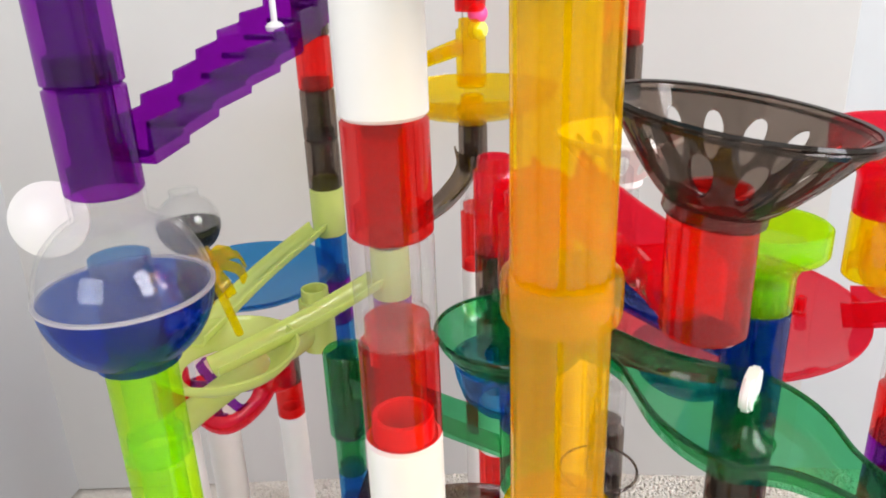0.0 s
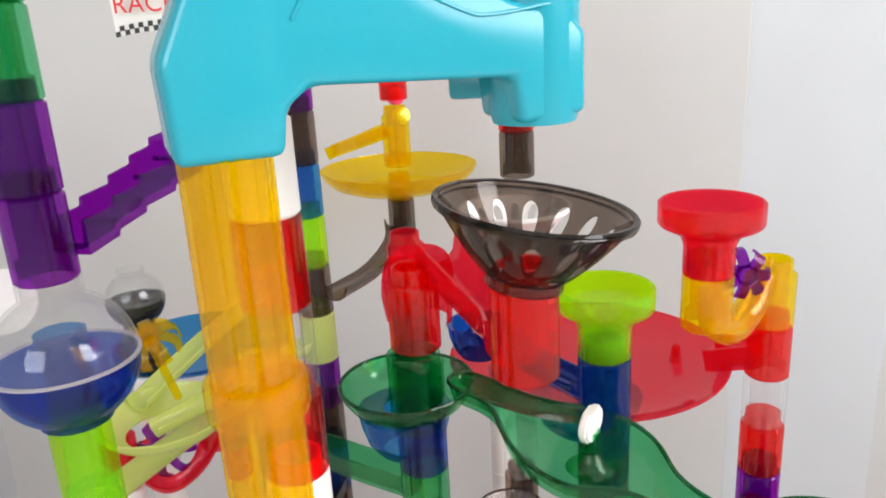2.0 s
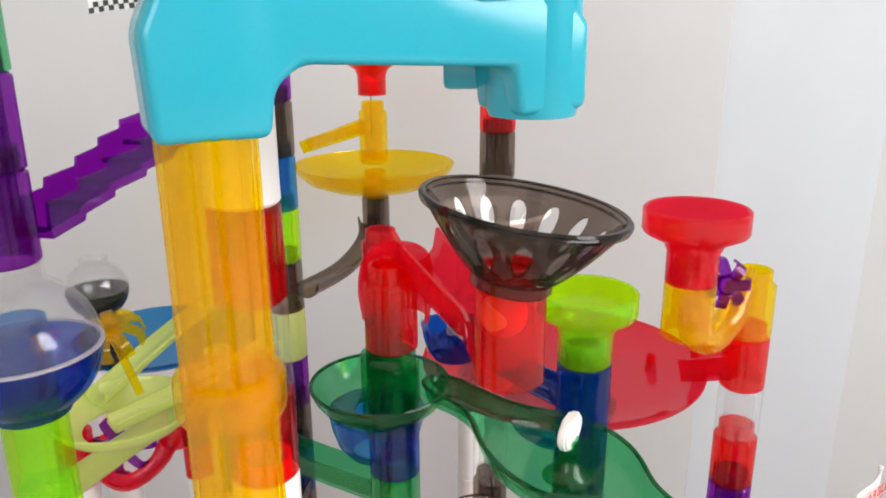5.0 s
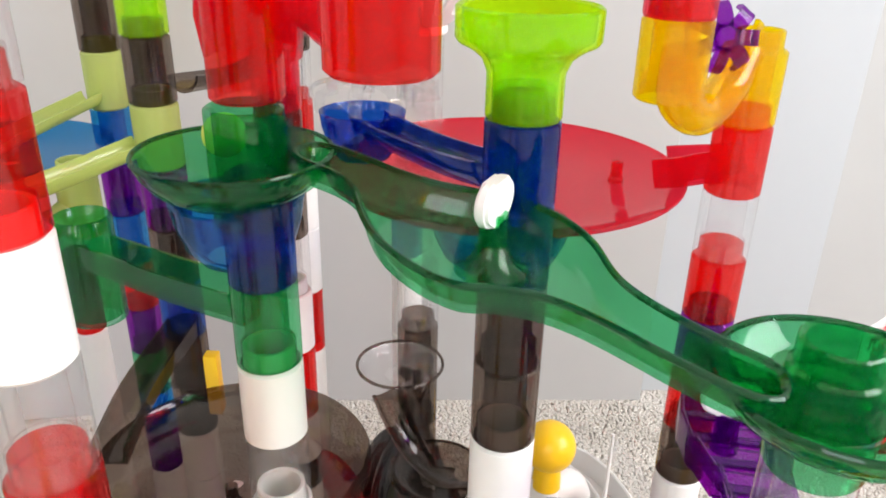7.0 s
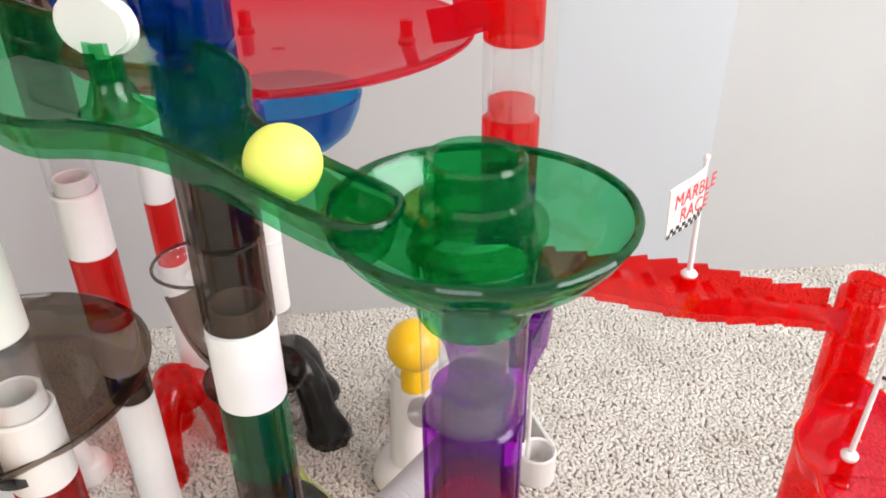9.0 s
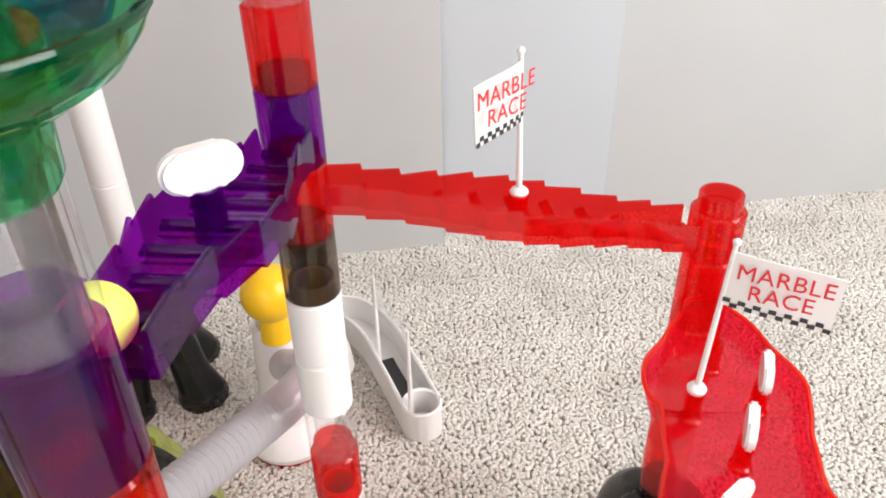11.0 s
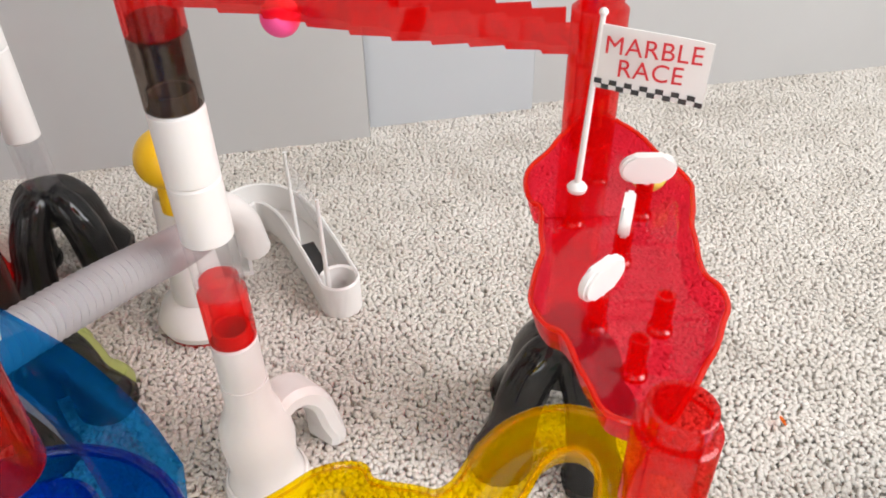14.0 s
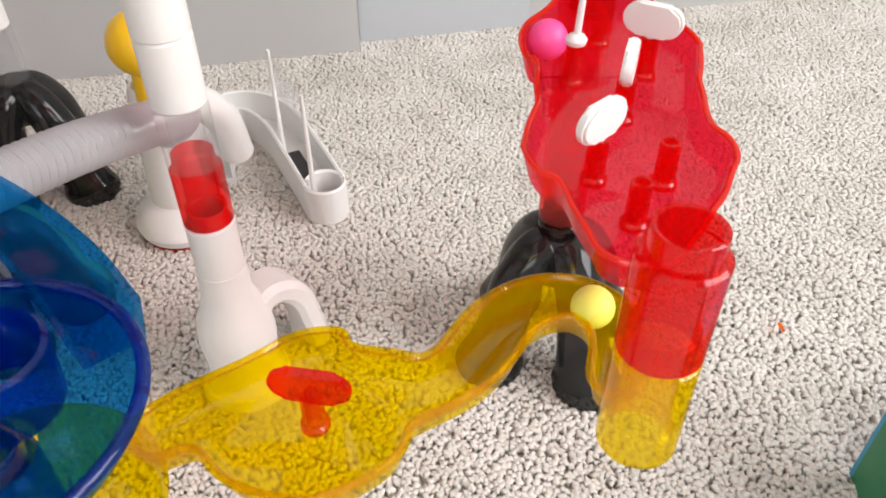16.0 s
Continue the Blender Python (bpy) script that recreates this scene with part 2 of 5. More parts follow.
def tray(outline, z, depth, wall, slope=0.004, tilt=None, bm=None, strip=False):
    """A shallow moulded tray with a rounded wall round an outline of (x, y), counter-clockwise."""
    bm = bm or bmesh.new()
    pts = [Vector((*p, 0)) for p in outline]
    n = len(pts)
    norm = []
    for i in range(n):
        d = pts[(i + 1) % n] - pts[i - 1]
        norm.append(Vector((d.y, -d.x, 0)).normalized())
    def level(p):
        return tilt(p.x, p.y) if tilt else 0.0
    def loop(inset, h):
        return [bm.verts.new((q.x, q.y, z + h + level(q))) for q in (p - m * inset for p, m in zip(pts, norm))]
    loops = [loop(slope + 0.0012, -wall), loop(slope * 0.6, -wall * 0.2), loop(slope * 0.2, depth * 0.5), loop(0, depth), loop(wall * 0.5, depth + wall * 0.4), loop(wall, depth),
             loop(wall + slope * 0.2, depth * 0.5), loop(wall + slope * 0.6, depth * 0.12), loop(wall + slope + 0.0012, 0)]
    for a, b in zip(loops, loops[1:]):
        for i in range(n):
            j = (i + 1) % n
            bm.faces.new((a[i], a[j], b[j], b[i]))
    if strip:
        for lp in (loops[0], loops[-1]):
            for i in range(n // 2 - 1):
                bm.faces.new((lp[i], lp[i + 1], lp[n - 2 - i], lp[n - 1 - i]))
        bmesh.ops.recalc_face_normals(bm, faces=bm.faces)
        return bm
    ends = [bm.faces.new(loops[0][::-1]), bm.faces.new(loops[-1])]
    bmesh.ops.triangulate(bm, faces=ends, ngon_method="EAR_CLIP")
    return bm


def rim_line(outline, level, r, bm=None):
    """The rounded, thicker lip that runs round a tray."""
    pts = [(x, y, level(x, y)) for x, y in outline]
    return pipe(pts + pts[:2], r, bm, 8)


def disc_outline(x, y, r, n=48):
    return [(x + r * math.cos(2 * math.pi * i / n), y + r * math.sin(2 * math.pi * i / n)) for i in range(n)]


def mirror_outline(a, b, stations, n=6):
    """A closed outline about the axis a-b: stations are (distance along, half width)."""
    a, b = Vector(a), Vector(b)
    d = (b - a).normalized()
    s = Vector((d.y, -d.x))
    line = smooth_path([(l, w, 0) for l, w in stations], n)
    right = [a + d * p.x + s * p.y for p in line]
    left = [a + d * p.x - s * p.y for p in reversed(line)]
    return [(p.x, p.y) for p in left + right][::-1]


R_TUBE = 0.0125


def tube_mesh(z0, z1, r=R_TUBE, x=0.0, y=0.0, neck=True):
    """One moulded tube: shoulder, narrower neck that plugs into the next, hollow bore."""
    h = 0.0075
    if neck:
        prof = [(r - 0.0012, z0), (r, z0 + 0.0012), (r, z1 - 0.001), (r - 0.0012, z1), (r - 0.0024, z1), (r - 0.0026, z1 + h), (r - 0.0032, z1 + h + 0.0004),
                (r - 0.0043, z1 + h), (r - 0.0043, z0 + 0.010), (r - 0.0022, z0 + 0.009), (r - 0.0022, z0)]
    else:
        prof = [(r - 0.001, z0), (r, z0 + 0.001), (r, z1 - 0.001), (r - 0.001, z1), (r - 0.0022, z1), (r - 0.0022, z0)]
    return lathe(prof, x, y)



def tower(label, x, y, joints, mats, category="marble run tower", group="support towers"):
    """joints: heights from the top down; mats: (material, colour word) between them."""
    t = thing("support_tower", label, category, group, (x, y, min(joints)))
    base = min(joints)
    for (top, bottom), (m, word) in zip(zip(joints, joints[1:]), mats):
        if m is not None:
            part("tube", tube_mesh(bottom - base, top - base), m, t, word + " plastic tube segment")
    return t


def grid_z(top, n, pitch=0.0338):
    return [top - pitch * i for i in range(n + 1)]


# ---- room ----
def setting(name, bm, material, label):
    return whole(name, bm, material, label, "", "", "structure")


setting("floor", box(-2.1, -2.1, -0.05, 1.9, 1.3, -0.004), CARPET, "beige grey looped carpet floor")
setting("wall_north", box(-2.1, 1.2, 0, 1.9, 1.3, 2.4), WALLP, "plain painted wall")
setting("wall_west", box(-2.2, -2.1, 0, -2.1, 1.3, 2.4), WALLP, "plain painted wall")
bm = box(1.9, -2.1, 0, 2.0, 1.3, 0.7)
for b in ((1.9, -2.1, 2.0, 2.0, 1.3, 2.4), (1.9, -2.1, 0.7, 2.0, -1.2, 2.0), (1.9, 0.3, 0.7, 2.0, 1.3, 2.0)):
    box(*b, bm=bm)
setting("wall_east", bm, WALLP, "painted wall with a window opening")
bm = box(-2.1, -2.2, 0, 1.9, -2.1, 0.7)
for b in ((-2.1, -2.2, 2.0, 1.9, -2.1, 2.4), (-2.1, -2.2, 0.7, -1.25, -2.1, 2.0), (0.05, -2.2, 0.7, 1.9, -2.1, 2.0)):
    box(*b, bm=bm)
setting("wall_south", bm, WALLP, "painted wall with a window opening")
setting("ceiling", box(-2.1, -2.1, 2.4, 1.9, 1.3, 2.5), CEIL, "white ceiling")

# white boards that stand behind the toy
def board(x0, y0, x1, y1, h, mat, label, t=0.012, lean=0.0):
    d = Vector((x1 - x0, y1 - y0, 0))
    s = Vector((-d.y, d.x, 0)).normalized() * t
    bm = bmesh.new()
    lo = [Vector((x0, y0, 0)), Vector((x1, y1, 0)), Vector((x1, y1, 0)) + s, Vector((x0, y0, 0)) + s]
    vs = [bm.verts.new(p) for p in lo] + [bm.verts.new(p + Vector((0, lean, h))) for p in lo]
    for f in ((0, 1, 2, 3), (4, 5, 6, 7), (0, 1, 5, 4), (1, 2, 6, 5), (2, 3, 7, 6), (3, 0, 4, 7)):
        bm.faces.new([vs[i] for i in f])
    bmesh.ops.bevel(bm, geom=bm.edges[:], offset=0.001, segments=1, affect="EDGES")
    return whole("foam_board", bm, mat, label, "board", "backdrop boards")


board(-0.545, 0.672, -0.06, 0.752, 1.2, BOARD, "white foam board standing on the carpet behind the toy")
board(-0.06, 0.756, 0.315, 0.780, 1.2, BOARD, "white foam board standing on the carpet behind the toy")
board(0.315, 0.800, 0.50, 0.812, 1.2, BOARD_B, "bluish white board standing between two others")
board(0.46, 0.822, 1.5, 0.868, 1.2, BOARD, "white foam board standing on the carpet behind the toy")
board(-0.625, -0.2, -0.537, 0.70, 1.2, BOARD_B, "white foam board standing beside the toy")


# ---- towers ----
RD, WH, CL, PU, BL, SK, GR, LI, SM, PA, YE = ((RED, "red"), (WHITE, "white"), (CLEAR, "clear"), (PURPLE, "purple"), (BLUE, "blue"), (SKY, "light blue"), (GREEN, "green"), (LIME, "lime"), (SMOKE, "smoky"), (PALE, "pale lime"), (YELLOW, "amber"))
PI_ = (PINK, "pink red")
W = (-0.0100, 0.181)
tower("tall tower of white, red and clear tubes", *W, grid_z(0.638, 18, 0.0345), [RD, WH, RD, CL, RD, WH, CL, RD, RD, WH, WH, RD, CL, WH, WH, RD, WH, WH])
L = (-0.108, 0.197)
tower("green and purple tower above a clear globe", *L, grid_z(0.715, 5, 0.0348), [GR, GR, GR, PU, PU])
tower("lime green tower below a globe", *L, [0.479, 0.439, 0.399, 0.365, 0.331, 0.297, 0.263, 0.2, 0.1, 0.03], [LI, LI, LI, SM, RD, WH, WH, WH, WH])
K = (-0.068, 0.42)
tower("tower of dark, blue, lime and purple tubes", *K, grid_z(0.612, 17, 0.0353), [PU, SM, SK, LI, SM, PA, PU, SM, BL, SM, SM, WH, WH, SM, SM, WH, WH])
J = (-0.135, 0.51)
tower("tower of dark, red, pale lime and blue tubes", *J, grid_z(0.592, 16, 0.0368), [SM, RD, SM, SM, PA, SK, PU, SK, RD, PU, GR, SK, PU, WH, WH, WH])
G = (0.026, 0.27)
tower("red tube on a green dish and blue and white tubes", *G, [0.5115, 0.477], [RD])
tower("blue, green, white and clear tower below a green dish", *G, [0.444, 0.4095, 0.3755, 0.341, 0.307, 0.27, 0.235, 0.2, 0.165, 0.13, 0.09, 0.03], [BL, GR, WH, CL, WH, RD, WH, WH, WH, WH, WH])
F = (0.080, 0.184)
tower("red tube below a smoky funnel", *F, [0.541, 0.505], [RD])
H = (0.1165, 0.264)
tower("blue and smoky tower with white and green tubes", *H, [0.475, 0.446, 0.4245, 0.383, 0.349, 0.3145, 0.28, 0.246, 0.21, 0.176, 0.142, 0.108, 0.03], [BL, BL, SM, SM, WH, GR, SM, SM, WH, WH, WH, WH])
M = (0.220, 0.355)
tower("red, clear, purple, dark and white tower", *M, [0.4835, 0.451, 0.419, 0.387, 0.355, 0.3225, 0.2895, 0.2575, 0.222, 0.189, 0.156, 0.123, 0.089, 0.06], [YE, RD, CL, RD, PU, RD, SM, WH, WH, CL, RD, WH, WH])
N = (0.192, 0.185)
tower("clear, purple, red and white tower below a green dish", *N, [0.4095, 0.3765, 0.3425, 0.309, 0.275, 0.240], [CL, PU, RD, WH, RD])
Q = (0.073, 0.43)
tower("clear and smoky tower below a white funnel", *Q, [0.475, 0.44, 0.405, 0.37, 0.335, 0.30, 0.265, 0.23, 0.195, 0.16, 0.03], [CL, CL, CL, CL, CL, SM, SM, SM, SM, SM])
tower("red and dark tube above the white funnel", 0.075, 0.475, [0.62, 0.585, 0.55, 0.517], [RD, RD, SM])
O = (0.4045, 0.360)
tower("red tower on a dark arched base", *O, [0.262, 0.222, 0.18, 0.14, 0.10, 0.085], [RD, RD, RD, RD, SM])


# ---- pieces of the run ----
def bowl(x, y, rim, z_rim, depth, hub=0.0125, w=0.0018):
    """A shallow dish with a thick lip and a hole for the tube in its middle."""
    zf = z_rim - depth
    return lathe([(hub, zf - w), (rim * 0.62, zf - w), (rim * 0.84, zf + depth * 0.22), (rim * 0.96, z_rim - depth * 0.35), (rim, z_rim - 0.0012), (rim + 0.0004, z_rim), (rim - w * 0.7, z_rim + 0.0004), (rim - w, z_rim - 0.001),
                  (rim * 0.94 - w, z_rim - depth * 0.35), (rim * 0.80, zf + depth * 0.25), (rim * 0.58, zf), (hub, zf)], x, y, 56)


def ribbon(stations, n=6):
    """A closed outline from (x, y, half width) along a bending line."""
    line = smooth_path(stations, n)
    left, right = [], []
    for i, p in enumerate(line):
        d = line[min(i + 1, len(line) - 1)] - line[max(i - 1, 0)]
        s = Vector((-d.y, d.x, 0)).normalized() * p.z
        left.append((p.x + s.x, p.y + s.y))
        right.append((p.x - s.x, p.y - s.y))
    out = (left + right[::-1])[::-1]
    for _ in range(7):
        out = [((a[0] + 2 * q[0] + b[0]) / 4, (a[1] + 2 * q[1] + b[1]) / 4) for a, q, b in zip(out[-1:] + out[:-1], out, out[1:] + out[:1])]
    return out


def area2(o):
    return sum(a[0] * b[1] - b[0] * a[1] for a, b in zip(o, o[1:] + o[:1]))


def ccw(o):
    return o if area2(o) > 0 else o[::-1]


def stair_rail(name, a, b, steps, half, bulge, mat, label, rise=0.5):
    """A stepped chute: level treads that drop one by one, with saw-toothed sides that follow them."""
    t = thing(name, label, "marble ramp", "stepped ramps")
    a, b = Vector(a), Vector(b)
    d = b - a
    flat = Vector((d.x, d.y, 0))
    along, side = flat.normalized(), Vector((flat.y, -flat.x, 0)).normalized()
    L, w = flat.length, 0.0016
    bm = bmesh.new()
    loops = []
    for i in range(steps):
        for e, k in enumerate((i / steps, (i + 0.96) / steps)):
            z = a.z + d.z * (i + 0.5 + (e - 0.5) * 0.5) / steps
            h = half + bulge * max(0.0, math.sin(math.pi * min(1, max(0, (k - 0.22) / 0.56))))
            p = a + along * (L * k)
            top = 0.0098 if e == 0 else 0.0110
            sec = [(-h - w, -0.0030), (h + w, -0.0030), (h + w, top), (h + w * 0.5, top + 0.0004), (h, top), (h - 0.0008, 0.0), (-h + 0.0008, 0.0), (-h, top), (-h - w * 0.5, top + 0.0004), (-h - w, top)]
            loops.append([bm.verts.new((p.x + side.x * s, p.y + side.y * s, z + q)) for s, q in sec])
    n = len(loops[0])
    for la, lb in zip(loops, loops[1:]):
        for i in range(n):
            bm.faces.new((la[i], la[(i + 1) % n], lb[(i + 1) % n], lb[i]))
    bm.faces.new(loops[0])
    bm.faces.new(loops[-1][::-1])
    part("stepped_chute", bm, mat, t)
    for i in range(steps):
        k = (i + 0.98) / steps
        h = half + bulge * max(0.0, math.sin(math.pi * min(1, max(0, (k - 0.22) / 0.56))))
        p = a + along * (L * k)
        z = a.z + d.z * (i + 0.75) / steps
        bm = bmesh.new()
        sec = [(-0.0026, -0.0006), (0.0016, -0.0006), (0.0016, 0.0010), (0.0006, 0.0018), (-0.0004, 0.0010), (-0.0026, 0.0008)]
        rows = [[bm.verts.new((p.x + side.x * e * (h - 0.0004) + along.x * u, p.y + side.y * e * (h - 0.0004) + along.y * u, z + v + 0.0004)) for u, v in sec] for e in (-1, 1)]
        for q in range(len(sec)):
            bm.faces.new((rows[0][q], rows[0][(q + 1) % len(sec)], rows[1][(q + 1) % len(sec)], rows[1][q]))
        bm.faces.new(rows[0])
        bm.faces.new(rows[1][::-1])
        part("tread", bm, mat, t)
    return t


def cup(x, y, z_top, z_bottom, rim, mat, label):
    """A catch cup: a wide banded mouth that flares down to a tube."""
    t = thing("catch_cup", label, "funnel cup", "catch cups", (x, y, z_bottom))
    h = z_top - z_bottom
    r = R_TUBE
    prof = [(r - 0.0005, 0), (r, 0.001), (r, h * 0.42), (r + 0.002, h * 0.55), (rim - 0.004, h * 0.64), (rim - 0.001, h * 0.68), (rim, h * 0.72), (rim, h - 0.0008), (rim - 0.001, h), (rim - 0.002, h - 0.0008),
            (rim - 0.0022, h * 0.72), (rim - 0.005, h * 0.67), (r + 0.0005, h * 0.56), (r - 0.002, h * 0.42), (r - 0.002, 0)]
    part("cup_bowl", lathe(prof, 0, 0, 48), mat, t)
    part("inner_neck", lathe([(r - 0.0035, h * 0.02), (r - 0.0025, h * 0.02), (r - 0.0025, h * 0.30), (r - 0.0035, h * 0.30)]), mat, t)
    return t


def slotted_funnel(x, y, z_rim, z_bottom, rim, mat, label, slots=14):
    t = thing("slotted_funnel", label, "funnel", "slotted funnels", (x, y, z_bottom))
    h = z_rim - z_bottom
    bm = bmesh.new()
    seg, rows = slots * 10, 20
    r0 = 0.0135
    def hole(i, j):
        return ((i % 10 - 4.5) / 2.6) ** 2 + ((j - 10.5) / 5.6) ** 2 < 1
    grid = []
    for j in range(rows + 1):
        ring = []
        for i in range(seg):
            u, v = float(i), float(j)
            near = [hole(p % seg, q) for p in (i - 1, i) for q in (j - 1, j)]
            if any(near) and not all(near):
                # edges of the slots are rounded off to ellipses
                cu = i // 10 * 10 + 5.0
                e = math.hypot((u - cu) / 2.6, (v - 11.0) / 5.6)
                u, v = cu + (u - cu) / e, 11.0 + (v - 11.0) / e
            r = r0 + (rim - r0) * ((v / rows) ** 0.8)
            a = 2 * math.pi * u / seg
            ring.append(bm.verts.new((r * math.cos(a), r * math.sin(a), h * (0.10 + 0.86 * v / rows))))
        grid.append(ring)
    for j in range(rows):
        for i in range(seg):
            if not hole(i, j):
                bm.faces.new((grid[j][i], grid[j][(i + 1) % seg], grid[j + 1][(i + 1) % seg], grid[j + 1][i]))
    bmesh.ops.recalc_face_normals(bm, faces=bm.faces)
    bmesh.ops.solidify(bm, geom=bm.faces[:], thickness=0.0016)
    part("cone_wall", bm, mat, t)
    part("rim", lathe([(rim - 0.0010, h * 0.95), (rim + 0.0014, h * 0.95), (rim + 0.0018, h * 0.99), (rim + 0.0010, h * 1.03), (rim - 0.0006, h * 1.03), (rim - 0.0012, h)], 0, 0, 72), mat, t)
    part("lip", lathe([(rim + 0.0008, h * 1.02), (rim + 0.0019, h * 1.03), (rim + 0.0012, h * 1.06), (rim - 0.0004, h * 1.05)], 0, 0, 72), THICK_SMOKE if mat is SMOKE else mat, t)
    part("neck", lathe([(r0, -0.001), (r0 + 0.0008, 0), (r0 + 0.0008, h * 0.11), (r0, h * 0.13), (r0 - 0.002, h * 0.12), (r0 - 0.002, -0.001)]), mat, t)
    return t


def lozenge(w, h, t, n=10):
    """A flat rounded paddle in the x-z plane."""
    bm = bmesh.new()
    r = h / 2
    pts = [((w / 2 - r) + r * math.cos(a), r * math.sin(a)) for a in (math.pi * k / n - math.pi / 2 for k in range(n + 1))]
    pts += [(-(w / 2 - r) + r * math.cos(a), r * math.sin(a)) for a in (math.pi * k / n + math.pi / 2 for k in range(n + 1))]
    for y in (-t / 2, t / 2):
        bm.faces.new([bm.verts.new((x, y, z)) for x, z in pts])
    fs = bm.faces[:]
    n2 = len(pts)
    va, vb = [list(f.verts) for f in fs]
    for i in range(n2):
        bm.faces.new((va[i], va[(i + 1) % n2], vb[(i + 1) % n2], vb[i]))
    bmesh.ops.bevel(bm, geom=[e for e in bm.edges if len(e.link_faces) == 2 and any(f in fs for f in e.link_faces)], offset=t * 0.25, segments=2, affect="EDGES")
    return bm


def spinner(x, y, z, post, mat, post_mat, label, w=0.027, h=0.0145):
    """A little paddle that turns on a pin."""
    t = thing("spinner_paddle", label, "paddle", "spinner paddles", (x, y, z))
    bm = lozenge(w, h, 0.0042)
    bmesh.ops.translate(bm, verts=bm.verts, vec=(0, 0, post + h / 2))
    part("paddle_blade", bm, mat, t)
    part("pin", lathe([(0, post * 0.9), (0.0018, post * 0.9), (0.0022, post + 0.004), (0, post + 0.004)], 0, 0, 16, closed=False), mat, t)
    return t


def post_peg(x, y, z, h, mat, r=0.0034, name="peg_post", label="hollow plastic peg post on the tray"):
    bm = lathe([(r + 0.0012, z - 0.001), (r + 0.0012, z + 0.001), (r, z + 0.002), (r, z + h), (r - 0.0012, z + h), (r - 0.0012, z + 0.001), (r - 0.0012, z - 0.001)], x, y, 20)
    return bm


def flag(base, top, away, length, height, lean, label, writing=True):
    """A paper flag on a thin pole with a foot; the printed side faces the viewer."""
    t = thing("race_flag", label, "flag", "race flags")
    base, top = Vector(base), Vector(top)
    part("flag_pole", pipe([base, top], [0.0014, 0.0010], seg=12), WHITE, t)
    bm = lathe([(0, base.z - 0.001), (0.0038, base.z - 0.001), (0.0042, base.z + 0.0008), (0.0032, base.z + 0.0022), (0.0016, base.z + 0.003), (0, base.z + 0.003)], base.x, base.y, 24, closed=False)
    part("pole_foot", bm, WHITE, t)
    tip = bmesh.new()
    bmesh.ops.create_icosphere(tip, subdivisions=2, radius=0.0017, matrix=Matrix.Translation(top))
    part("pole_tip", tip, WHITE, t)
    down = (base - top).normalized()
    away = Vector(away).normalized()
    o = top + down * 0.004
    # local frame of the cloth: u runs to the reader's right, v up
    right = away if away.x > 0 else -away
    up = (-down + away * lean).normalized()
    nrm = right.cross(up).normalized()
    if nrm.y > 0:
        nrm = -nrm
    n = 12
    bm = bmesh.new()
    def at(s, v, k=0.0):
        bow = 0.0012 * math.sin(s * math.pi * 1.4)
        return o + away * (length * s) - (-down + away * lean * 0.3) * (height * v) + nrm * (bow + k) + Vector((0, 0, -0.003 * s * s))
    for k0, k1 in ((0.0, 0.0007),):
        ring = [[bm.verts.new(at(i / n, v, k)) for i in range(n + 1)] for v, k in ((0, k0), (1, k0), (1, k1), (0, k1))]
        for a, b in zip(ring, ring[1:] + ring[:1]):
            for i in range(n):
                bm.faces.new((a[i], a[i + 1], b[i + 1], b[i]))
        for i in (0, n):
            bm.faces.new([r[i] for r in ring])
    cloth = part("flag_cloth", bm, WHITE, t, "white printed paper flag")
    chk = bmesh.new()
    m = 14
    for i in range(m):
        for j in range(2):
            if (i + j) % 2:
                continue
            q = [at(s, v, 0.0009) for s, v in ((i / m, 0.84 + 0.08 * j), ((i + 1) / m, 0.84 + 0.08 * j), ((i + 1) / m, 0.92 + 0.08 * j), (i / m, 0.92 + 0.08 * j))]
            q2 = [p + nrm * 0.0002 for p in q]
            v = [chk.verts.new(p) for p in q + q2]
            for f in ((0, 1, 2, 3), (4, 5, 6, 7), (0, 1, 5, 4), (1, 2, 6, 5), (2, 3, 7, 6), (3, 0, 4, 7)):
                chk.faces.new([v[k] for k in f])
    tagged(part("checker_strip", chk, INK, cloth, "black checkered strip"), kind="stuff")
    for word, v in (("MARBLE", 0.36), ("RACE", 0.70)):
        fc = bpy.data.curves.new("printed_word", "FONT")
        fc.body, fc.align_x, fc.size, fc.extrude = word, "CENTER", height * 0.39, 0.0001
        fc.space_character = 1.05
        fc.materials.append(INKRED)
        ob = new("printed_word", fc)
        ob.parent = cloth
        c = at(0.5, v, 0.0027)
        rr = right
        uu = nrm.cross(rr) * 1.0
        if uu.z < 0:
            uu = -uu
        mtx = Matrix((rr, uu, rr.cross(uu))).transposed().to_4x4()
        ob.matrix_world = Matrix.Translation(c + nrm * 0.0002) @ mtx
        tagged(ob, "red printed lettering")
    return t


def wheel(x, y, z, r, n, mat, label, tilt=0.0, name="spinning_wheel"):
    """A toothed water-wheel of curled blades on a hub."""
    t = thing(name, label, "wheel", "spinning wheels", (x, y, z))
    t.rotation_euler = (tilt, 0, 0)
    part("hub", lathe([(0, -0.005), (0.004, -0.005), (0.005, 0), (0.004, 0.006), (0, 0.006)], 0, 0, 20, closed=False), mat, t)
    for i in range(n):
        a = 2 * math.pi * i / n
        ca, sa = math.cos(a), math.sin(a)
        p = [(ca * 0.004, sa * 0.004, 0.002), (ca * r * 0.6, sa * r * 0.6, 0.003), (ca * r * 0.95, sa * r * 0.95, 0.0), (ca * r, sa * r, -0.008)]
        part("blade", sweep(smooth_path(p, 4), [(-0.003, -0.0007), (0.003, -0.0007), (0.003, 0.0007), (-0.003, 0.0007)]), mat, t)
    return t


